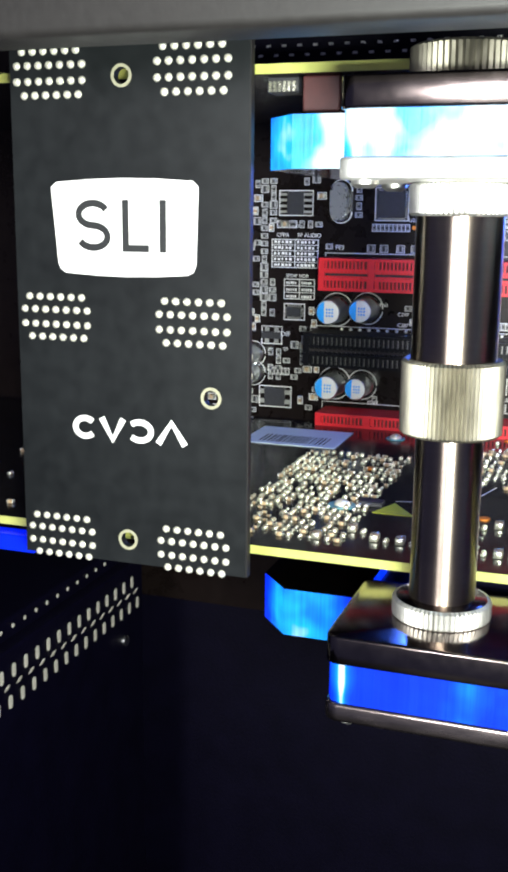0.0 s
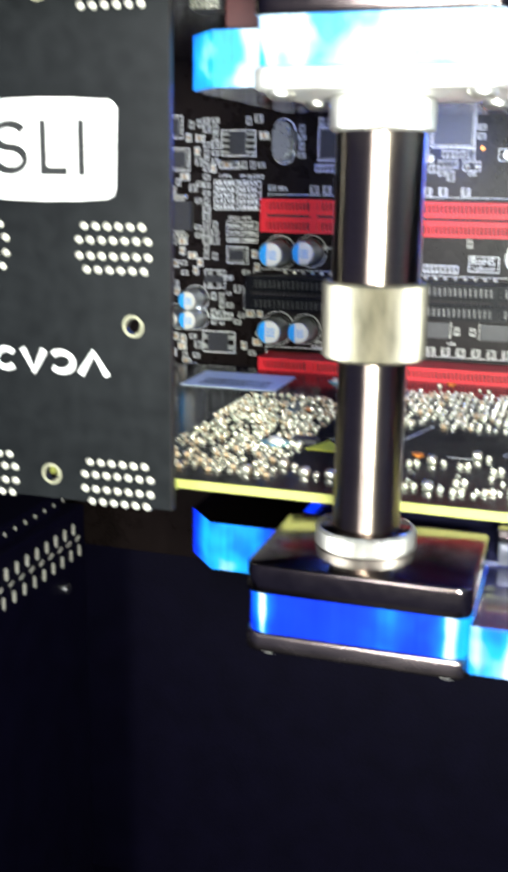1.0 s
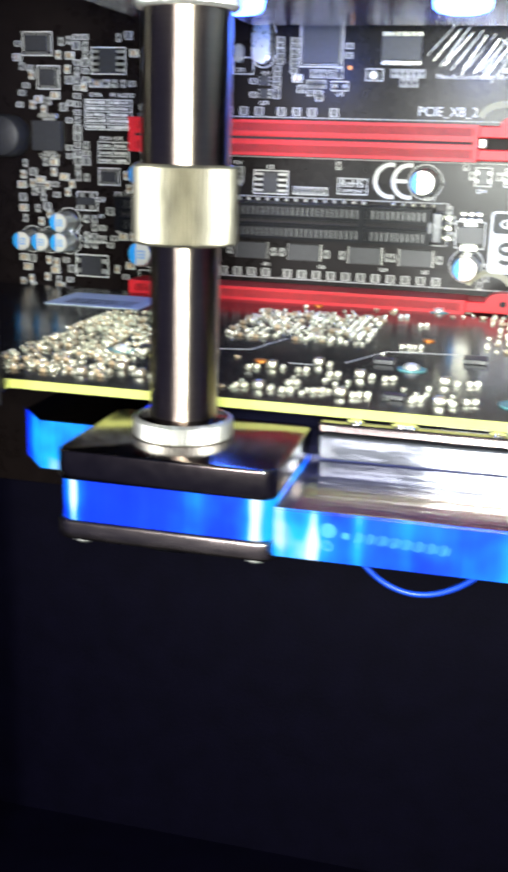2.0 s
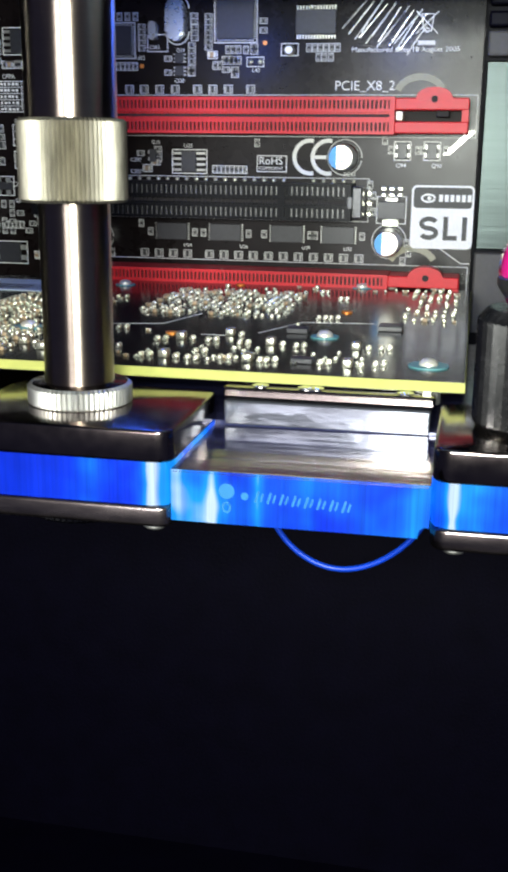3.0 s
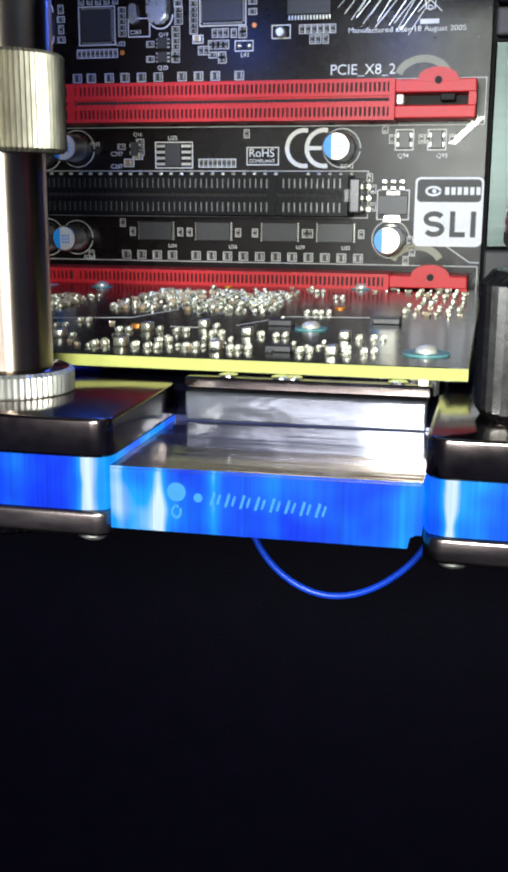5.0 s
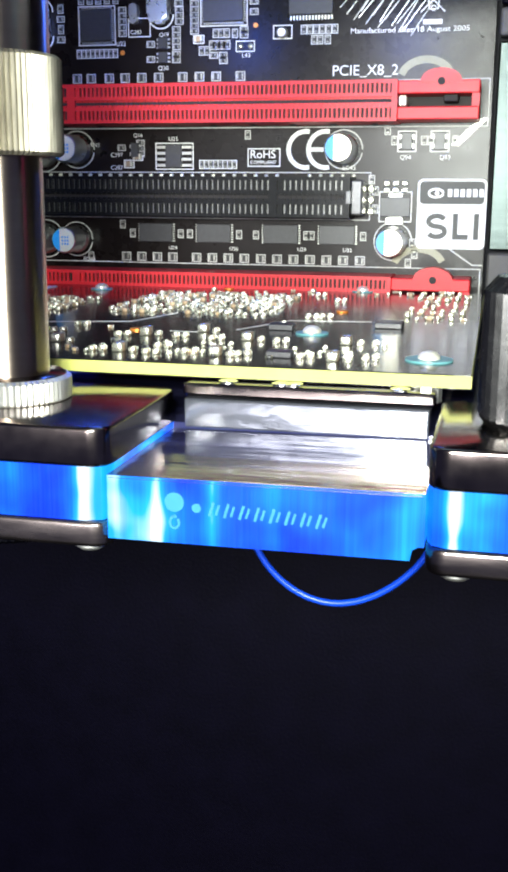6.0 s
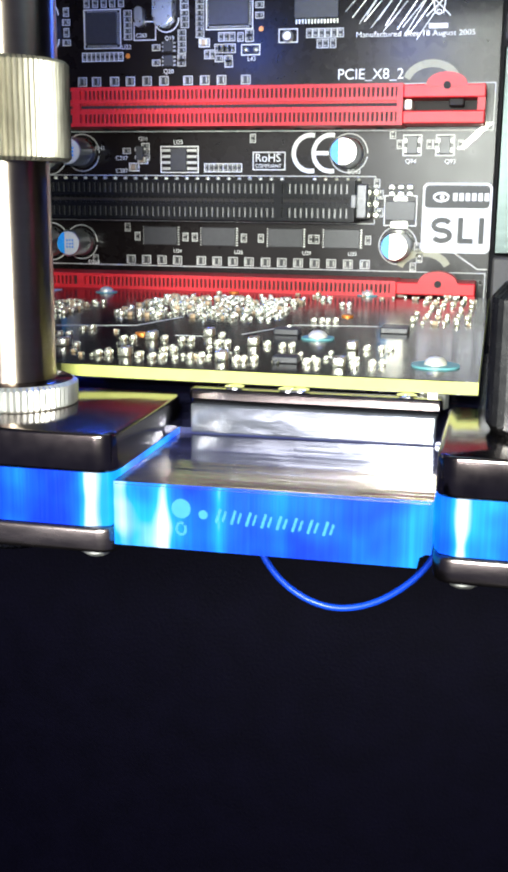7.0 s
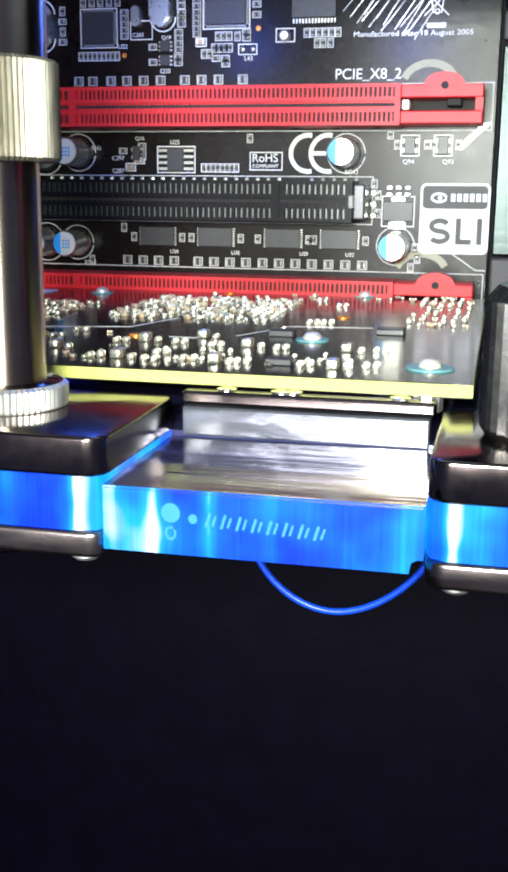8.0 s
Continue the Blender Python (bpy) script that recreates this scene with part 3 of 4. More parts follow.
for x0, x1, z0, z1, count in ((-36, -19, -4, 66, 340), (-14, -1, 26, 33, 30), (-20, -1, 51, 66, 40), (-9, -1, 2, 25, 30), (-4, 0, 34, 52, 12)):
    for i in range(count):
        x, z = rnd.uniform(x0, x1), rnd.uniform(z0, z1)
        me = rnd.choice((R_UP, R_SIDE, C_UP, PAIR, C_TAN, C_UP))
        if free(x, z):
            place("capacitor_chip" if me in (C_TAN, C_UP) else "resistor", me, mobo, "", (x, 0, z))
# rows of narrow framed pads
pads = chip_part(0.55, 1.3, True, BODY_BLACK, True, 0.3, INK)
for x0, z, n in ((41.9, 27.8, 8), (12.2, 52.8, 9), (-14.5, 53.4, 5), (-16.0, 12.6, 5)):
    for i in range(n):
        place("resistor", pads, mobo, "", (x0 + i * 1.12, 0, z))


def cells(me, x, z, n=1, dx=0.0, dz=0.0):
    """A row or column of alike small parts, edge to edge."""
    for i in range(n):
        place("resistor", me, mobo, "", (x + i * dx, 0, z + i * dz))


cells(R_SIDE, 36.7, 61.9, 3, 0, -1.25)
cells(R_SIDE, 36.6, 64.6, 2, 0, -1.3)
cells(R_SIDE, 40.3, 64.4, 2, 0, -1.3)
cells(R_SIDE, 40.3, 61.8, 5, 0, -1.15)
cells(R_SIDE, 36.0, 57.7, 4, 0, -1.27)
cells(R_SIDE, 35.9, 52.3, 2, 0, -1.2)
cells(R_SIDE, 29.8, 54.6, 2, 0, -3.3)
cells(R_UP, 45.3, 56.6, 3, 1.3)
cells(R_UP, 44.4, 54.1, 4, 1.2)
cells(R_UP, 42.0, 52.9, 2, 1.3)
cells(R_SIDE, 44.8, 51.9, 2, 2.2)
cells(R_SIDE, 47.1, 50.7)
cells(R_UP, 49.8, 56.5)
cells(R_SIDE, 51.9, 57.3, 2, 0, -1.2)
cells(R_SIDE, 54.2, 63.2, 2, 0, -2.2)
cells(R_SIDE, 23.0, 62.2, 5, 0, -1.27)
cells(R_UP, 13.0, 64.6, 5, 2.1)
cells(R_UP, 65.6, 56.9, 6, 1.4)
cells(R_UP, 68.0, 54.7, 2, 1.3)
cells(R_UP, 71.0, 54.7)
cells(R_SIDE, 26.9, 32.7, 3, 0, -1.25)
cells(R_SIDE, 22.2, 31.6)
cells(R_UP, 22.1, 13.9)
cells(R_UP, 52.9, 34.4)
for x, z in ((41.3, 55.4), (24.0, 27.9), (26.2, 29.6)):
    place("capacitor_chip", C_TAN, mobo, "", (x, 0, z))
# two bright pads in a frame, gold test dots, a round part in a notched frame
bm = bmesh.new()
frame_outline(bm, 50.0, 54.4, 52.5, 54.9, 0, 0.2)
for x in (51.1, 53.4):
    lathe(bm, [(0.62, 0), (0.55, -0.4), (0.2, -0.6)], x, n=12, axis="y", base=53.7, mi=1)
part("link_pad", bm, [INK, SOLDER], mobo, "two bright solder pads in a printed frame", smooth=True)
bm = bmesh.new()
lathe(bm, [(0.55, 0), (0.55, -0.1)], n=14, axis="y")
gold_dot = part("test_dot", bm, ORANGE, mobo, "", (54.6, 0, 58.1)).data
place("test_dot", gold_dot, mobo, "", (22.9, 0, 52.9))
bm = bmesh.new()
frame_outline(bm, 58.6, 63.0, 55.0, 58.0, 0, 0.22)
lathe(bm, [(1.25, 0), (1.25, -1.2), (0.9, -1.6)], 60.8, n=18, axis="y", base=56.3, mi=1)
part("trimmer", bm, [INK, DIM_SOLDER], mobo, "small round metal part in a printed frame", smooth=True)
bm = bmesh.new()
frame_outline(bm, 24.4, 29.8, 56.2, 60.4, 0, 0.2)
part("print_frame", bm, INK, mobo)
bm = bmesh.new()
prism(bm, rounded(25.1, 27.1, 59.0, 63.4, 0.95), -1.6, 0, "y")
part("crystal", bm, ALU, mobo, "small oval metal crystal can", smooth=True)
for x, z in ((85.0, 35.2), (93.2, 33.0), (94.6, 33.0), (100, 33), (86.6, 33.0), (82.7, 22), (82.7, 18), (81.8, 24.5), (92, 8), (91.4, 10.5), (90.6, 6.0)):
    place("resistor", R_UP, mobo, "", (x, 0, z))

# bright connector end by the black slot
bm = bmesh.new()
for i in range(3):
    for j in range(2):
        lathe(bm, [(0.85, 0), (0.85, -0.5), (0.5, -0.9)], 79.6 + j * 2.2, n=10, axis="y", base=17.5 + 2.5 * i)
part("solder_pads", bm, SOLDER, mobo, "bright solder blobs at the slot end")

# lettering
words("PCIE_X8_2", 72.1, 47.0, 2.3, mobo)
words("Manufactured after 18 August 2005", 76.0, 55.8, 1.15, mobo, wide=1.14)
words("RoHS", 53.4, 29.2, 1.9, mobo)
words("COMPLIANT", 53.5, 27.9, 0.8, mobo)
bm = bmesh.new()
frame_outline(bm, 52.9, 60.6, 27.3, 31.4, 0, 0.22)
part("print_frame", bm, INK, mobo)
bm = bmesh.new()
stroke(bm, arc(66.5, 31.1, 4.0, 4.0, 78, 282), 1.0, -0.06, 0)
stroke(bm, arc(71.1, 31.1, 4.0, 4.0, 78, 282), 1.0, -0.06, 0)
box(bm, 67.5, 70.6, -0.06, 0, 30.65, 31.55)
part("conformity_mark", bm, INK, mobo, "white printed conformity mark")
for text, x, z, s in (("U25", 33.8, 33.1, 1.0), ("U24", 33.6, 8.1, 0.9), ("U26", 48.6, 8.1, 0.9), ("U29", 64.9, 8.2, 0.9), ("U32", 75.6, 8.2, 0.9), ("EC43", 75.0, 26.6, 1.0), ("Q94", 87.9, 28.9, 1.0), ("Q93", 96.6, 28.9, 1.0), ("C297", 19.4, 29.5, 1.0), ("C287", 19.4, 26.6, 1.0), ("RN1", 14.2, 31.8, 1.0), ("Q20", 31.5, 48.9, 1.0), ("U22", 21.4, 54.4, 1.0), ("L43", 51.4, 51.3, 1.0), ("EC23", 11.8, 5.0, 1.0), ("PE3", 1.6, 46.9, 1.2), ("C283", 24.9, 56.9, 0.9), ("Q19", 31.9, 56.2, 0.9), ("Q16", 25.2, 34.0, 0.9), ("CFPA", -15.2, 50.0, 1.1), ("FP AUDIO", -9.2, 50.0, 1.1), ("SPDIF HDR", -12.4, 39.0, 1.0), ("SPDIF", -15.5, 22.6, 1.4), ("C95", -10.8, 52.6, 0.9), ("Q5", -13, 18.6, 0.9)):
    words(text, x, z, s, mobo)
bm = bmesh.new()
for x0, x1, z0, z1, rows in ((-16.6, -3.2, 41.6, 49.4, 5), (-12.9, -4.0, 33.0, 38.6, 3)):
    frame_outline(bm, x0, x1, z0, z1, 0, 0.2)
    box(bm, (x0 + x1) / 2 - 0.1, (x0 + x1) / 2 + 0.1, -0.05, 0, z0, z1)
    for i in range(rows):
        z = z0 + (z1 - z0) * i / rows
        if i:
            box(bm, x0, x1, -0.05, 0, z - 0.08, z + 0.08)
        marks(bm, x0 + 0.7, (x0 + x1) / 2 - 0.6, z + 0.35, 0.85, 0, 5, i + 2)
        marks(bm, (x0 + x1) / 2 + 0.6, x1 - 0.7, z + 0.35, 0.85, 0, 5, i + 9)
part("pin_table", bm, INK, mobo, "white printed pin table")

# diagonal bright traces and a bin symbol in the upper corner
for i in range(15):
    x = 73.6 + i * 1.05
    bm = bmesh.new()
    stroke(bm, [(x + (i % 4) * 0.5, 61.2 - (i % 3) * 1.0 - i * 0.3), (x + 6.5, 68.4 - (i % 3) * 0.8 - i * 0.25)], 0.15, -0.12, 0)
    part("bare_trace", bm, SOLDER if i % 3 == 1 else DIM_SOLDER, mobo, "tinned diagonal trace")
bm = bmesh.new()
stroke(bm, [(91.3, 59.8), (96.5, 64.8)], 0.22, -0.06, 0)
stroke(bm, [(96.5, 59.8), (91.3, 64.8)], 0.22, -0.06, 0)
stroke(bm, [(92.6, 64.2), (93.1, 60.4), (94.9, 60.4), (95.4, 64.2), (92.4, 64.2)], 0.3, -0.07, 0)
stroke(bm, arc(94.0, 60.6, 0.5, 0.5, 0, 350, 12), 0.2, -0.075, 0)
box(bm, 91.9, 96.0, -0.06, 0, 57.3, 58.3)
part("bin_symbol", bm, INK, mobo, "white printed disposal symbol")
# curved grey print behind each latch and the slanting line at the board edge
for zc in (46.5, 5.6):
    bm = bmesh.new()
    stroke(bm, arc(93.0, zc - 0.6, 5.6, 4.2, 20, 165, 12), 1.6, -0.05, 0)
    part("latch_print", bm, RIM, mobo)
for i in range(3):
    bm = bmesh.new()
    stroke(bm, [(99.4 + i * 0.6, 32.0), (105.4 + i * 0.6, 37.6)], 0.2, -0.1, 0)
    part("bare_trace", bm, SOLDER, mobo)
bm = bmesh.new()
stroke(bm, [(94, 9.5), (99.5, 9.5), (105, 5.8), (107.2, 5.8)], 0.25, -0.06, 0)
part("bare_trace", bm, DULL_INK, mobo)


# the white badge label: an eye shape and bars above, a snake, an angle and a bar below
def badge_marks(bm, x, z, w, h, weight, y0, y1):
    k = h / 2
    q = h / 4
    left = x + w * 0.195
    r = w * 0.16
    s = arc(left, z + k - q, r, q, 25, 270, 16) + arc(left, z - k + q, r, q, 90, -155, 16)[1:]
    stroke(bm, s, weight, y0, y1)
    stroke(bm, [(x + w * 0.555, z + k + weight * 0.5), (x + w * 0.555, z - k - weight * 0.5)], weight, y0, y1)
    box(bm, x + w * 0.555 + weight / 2 + 0.003, x + w * 0.81, y0, y1, z - k - weight * 0.5, z - k + weight * 0.5)
    stroke(bm, [(x + w * 0.96, z + k + weight * 0.5), (x + w * 0.96, z - k - weight * 0.5)], weight, y0, y1)


label_ob = thing("label", "", "")
label_ob.parent = mobo
tagged(label_ob, "white and black rounded badge label stuck on the board")
bm = bmesh.new()
prism(bm, rounded(92.2, 107.45, 9.3, 24.7, 1.2), -0.12, 0, "y")
part("paper", bm, INK, label_ob)
bm = bmesh.new()
prism(bm, rounded(92.7, 106.95, 19.2, 24.2, 0.9), -0.16, -0.11, "y")
part("dark_band", bm, DARK_INK, label_ob)
bm = bmesh.new()
stroke(bm, arc(96.3, 21.6, 1.6, 0.9, 0, 350, 16), 0.5, -0.2, -0.15)
part("band_ring", bm, INK, label_ob)
bm = bmesh.new()
lathe(bm, [(0.5, -0.2), (0.5, -0.15)], 96.5, n=12, axis="y", base=21.6)
part("band_dot", bm, INK, label_ob)
for i in range(6):
    bm = bmesh.new()
    box(bm, 98.9 + 1.38 * i, 99.85 + 1.38 * i, -0.2, -0.15, 20.8, 22.5)
    part("band_bar", bm, INK, label_ob)
bm = bmesh.new()
badge_marks(bm, 94.5, 14.3, 11.4, 4.6, 1.15, -0.17, -0.11)
part("badge_mark", bm, DARK_INK, label_ob)


# ---- graphics cards ----
def smd(w, d, h, body, seed=0):
    """A loose small part on a card: rounded bright ends, darker body, length along x."""
    bm = bmesh.new()
    box(bm, -w * 0.28, w * 0.28, -d / 2, d / 2, 0, h, 0.05, mi=0)
    for s in (-1, 1):
        a, b = min(s * w * 0.26, s * w / 2), max(s * w * 0.26, s * w / 2)
        box(bm, a, b, -d / 2 - 0.04, d / 2 + 0.04, 0, h + 0.06, min(0.22, h * 0.35, d * 0.3), 2, mi=1)
    me = bpy.data.meshes.new("small_part")
    bmesh.ops.recalc_face_normals(bm, faces=bm.faces)
    bm.to_mesh(me)
    bm.free()
    me.transform(Matrix.Scale(MM, 4))
    me.materials.append(body)
    me.materials.append(SOLDER)
    me.polygons.foreach_set("use_smooth", [True] * len(me.polygons))
    return me


SMD = [smd(1.0, 0.5, 0.45, BODY_TAN), smd(1.6, 0.8, 0.7, BODY_TAN), smd(1.0, 0.5, 0.4, BODY_BLACK), smd(1.6, 0.8, 0.6, BODY_BLACK), smd(2.4, 1.5, 1.2, BODY_TAN)]


def graphics_card(z, sag, label, seed, dressed):
    card = thing("graphics_card", label, "graphics card", (0, 0, z), group="graphics cards")
    card.rotation_euler.x = radians(sag)
    bm = bmesh.new()
    box(bm, -150, 108.1, -114, -8, -1.65, -0.12)
    part("laminate", bm, EDGE, card, "bare yellow laminate edge")
    bm = bmesh.new()
    box(bm, -149.9, 108.0, -113.85, -8.1, -0.12, 0.0)
    part("upper_face", bm, CARD, card, "glossy black solder mask")
    bm = bmesh.new()
    box(bm, -149.9, 108.0, -113.85, -8.1, -1.8, -1.65)
    part("lower_face", bm, CARD, card, "glossy black solder mask")
    rnd = random.Random(seed)
    if dressed:
        # x0, x1, y0, y1, how many, which sizes
        rows = ((40.3, 97.7, -108.6, -93.9, 2.0, 2.6, 0.16, (0, 2)), (39.7, 71.5, -61.9, -23.1, 1.75, 2.5, 0.68, (0, 1, 1)), (7.3, 33.4, -108.3, -38.4, 1.8, 2.5, 0.75, (0, 1, 1)), (94.5, 107.4, -59.8, -10, 1.9, 2.6, 0.5, (0, 1)), (48.3, 94.5, -90.7, -66.2, 2.6, 3.2, 0.05, (1, 2)), (41.2, 95.4, -18.8, -10, 2.4, 3.0, 0.12, (0, 1)), (55.8, 94.3, -21, -10, 2.4, 3.0, 0.12, (0, 2)), (-61.3, -27.4, -108.3, -57, 3, 4, 0.15, (1, 3)))
        done = 0
        rest = bmesh.new()
        for x0, x1, y0, y1, dx, dy, share, kinds in rows:
            for r in range(int((y1 - y0) / dy)):
                for c in range(int((x1 - x0) / dx)):
                    x, y = x0 + (c + 0.5) * dx + rnd.uniform(-0.25, 0.25), y0 + (r + 0.5) * dy + rnd.uniform(-0.3, 0.3)
                    if rnd.random() > share * (0.45 + 1.1 * (0.5 + 0.5 * noise.noise((x * 0.16, y * 0.16, seed)))):
                        continue
                    done += 1
                    k = rnd.choice(kinds)
                    turn = rnd.choice((0, 90, 90, 90)) + rnd.uniform(-3, 3)
                    if done <= 290:
                        place("capacitor_chip" if k in (0, 1, 4) else "resistor", SMD[k], card, "", (x, y, 0), (0, 0, turn))
                    else:
                        me = SMD[k].copy()
                        me.transform(Matrix.Scale(1000, 4) @ pose(x * MM, y * MM, 0, 0, 0, turn))
                        rest.from_mesh(me)
                        bpy.data.meshes.remove(me)
        tagged(part("small_part", rest, [BODY_TAN, SOLDER], card, "", smooth=True), kind="stuff")
        for x, y in ((65.4, -83.2), (57.7, -88.9), (74.4, -90.9), (59.4, -105.7), (73.4, -105.9), (89.4, -91.5), (89.7, -106.6), (32.6, -100.1), (37.6, -104.2), (27.5, -106.3), (42.3, -104.4), (47.4, -99.2)):
            place("capacitor_chip", SMD[4], card, "", (x, y, 0), (0, 0, 90))
            place("capacitor_chip", SMD[1], card, "", (x + 2.2, y - 0.6, 0), (0, 0, 90))
        for x, y in ((44.1, -81.7), (43.2, -89.4), (54.6, -91.5), (63.7, -90.7), (69.8, -92.3), (79.8, -92.6), (56.3, -106.5), (64.4, -107.1), (64.3, -101.5), (69.5, -105.7), (77.2, -106.2), (85.9, -106.4), (79.1, -61.3), (81.5, -60.8), (94.6, -105.3), (94.4, -91.6), (74.4, -22.7), (80.1, -33.2)):
            for dx, dy in ((-0.65, 0.0), (0.65, 0.7)):
                place("capacitor_chip", SMD[1], card, "", (x + dx, y + dy, 0), (0, 0, 90))
        bm = bmesh.new()
        box(bm, 80.5, 84.1, -106.6, -104.4, 0, 0.9, 0.15)
        part("chip", bm, CHIP, card, "small grey chip")
        # screws on teal washers
        for x, y, r in ((102.2, -103.4, 3.2), (82.6, -81.5, 2.6), (24.2, -20.4, 2.4), (81.8, -10.3, 2.4), (26.6, -84.7, 2.8)):
            bm = bmesh.new()
            lathe(bm, [(r, 0), (r, 0.25)], x, y, 28)
            sc = part("washer", bm, TEAL, card, "translucent teal washer")
            bm = bmesh.new()
            lathe(bm, [(1.5, 0.25), (1.45, 0.7), (1.0, 1.15), (0.4, 1.3)], x, y, 24)
            part("screw", bm, PIN, sc, "domed steel screw", smooth=True)
        # orange ringed vias
        for x, y in ((25.4, -53.2), (54.5, -84.2), (83, -51), (51.8, -13)):
            bm = bmesh.new()
            lathe(bm, [(1.1, 0), (1.1, 0.3), (0.6, 0.3)], x, y, 18)
            part("test_pad", bm, ORANGE, card, "orange coppery test pad")
        # barcode label, bent up a little at the edge
        bm = bmesh.new()
        box(bm, -12, 12.5, -37.5, -18, 0.05, 0.2)
        st = part("label", bm, STICKER, card, "pale paper label with a barcode")
        bm = bmesh.new()
        x = -8.0
        while x < 9:
            w = rnd.uniform(0.15, 0.6)
            box(bm, x, x + w, -35, -27, 0.2, 0.23)
            x += w + rnd.uniform(0.2, 0.7)
        tagged(part("barcode", bm, DARK_INK, st, "black barcode lines"), kind="stuff")
        # warning triangle
        bm = bmesh.new()
        prism(bm, [(33.3, -87.4), (41.6, -87.4), (36.2, -79.5)], 0.03, 0.1)
        part("warning_triangle", bm, YELLOW, card, "yellow printed warning triangle")
        # printed lines and dark parts
        bm = bmesh.new()
        for pts in ([(36, -78), (50, -74), (54, -60)], [(70, -80), (76, -66), (90, -64)], [(60, -84), (66, -84)]):
            for (xa, ya), (xb, yb) in zip(pts, pts[1:]):
                d = Vector((xb - xa, yb - ya)).normalized()
                q = Vector((-d.y, d.x)) * 0.12
                vs = [bm.verts.new((px + sx * q.x, py + sx * q.y, zz)) for zz in (0.0, 0.05) for px, py, sx in ((xa, ya, 1), (xb, yb, 1), (xb, yb, -1), (xa, ya, -1))]
                for f in ((0, 1, 2, 3), (4, 5, 6, 7), (0, 1, 5, 4), (1, 2, 6, 5), (2, 3, 7, 6), (3, 0, 4, 7)):
                    bm.faces.new([vs[i] for i in f])
        part("printed_line", bm, DULL_INK, card)
        for x, y, w, d in ((75, -79, 4, 3), (91.4, -72.6, 4.5, 4.5), (29.5, -83.7, 5, 3)):
            bm = bmesh.new()
            box(bm, x, x + w, y, y + d, 0, 1.0, 0.15)
            part("chip", bm, CHIP, card, "small black chip")
    else:
        bm = bmesh.new()
        box(bm, 25.0, 31.2, -112, -103, -7.4, -1.85, 0.3, 2)
        part("connector", bm, BROWN, card, "dark brown plastic connector")
        bm = bmesh.new()
        box(bm, 18.8, 24.2, -111.5, -106, -4.3, -1.85, 0.2)
        chip = part("chip", bm, CHIP, card, "small black chip")
        for i in range(6):
            bm = bmesh.new()
            box(bm, 19.3 + 0.8 * i, 19.7 + 0.8 * i, -112.1, -111.5, -4.2, -2.6)
            part("lead", bm, SOLDER, chip)
    # goldless edge connectors for the bridge
    for x in (-12.8, 11.6):
        bm = bmesh.new()
        box(bm, x - 6.2, x + 6.2, -120.5, -112, -1.5, -0.2)
        part("edge_finger", bm, EDGE, card)
    return card


graphics_card(0.2, 0.4, "graphics card seen from its back, crowded with small bright parts", 11, True)
graphics_card(81.0, 0.65, "graphics card above, seen along its yellow edge", 12, False)


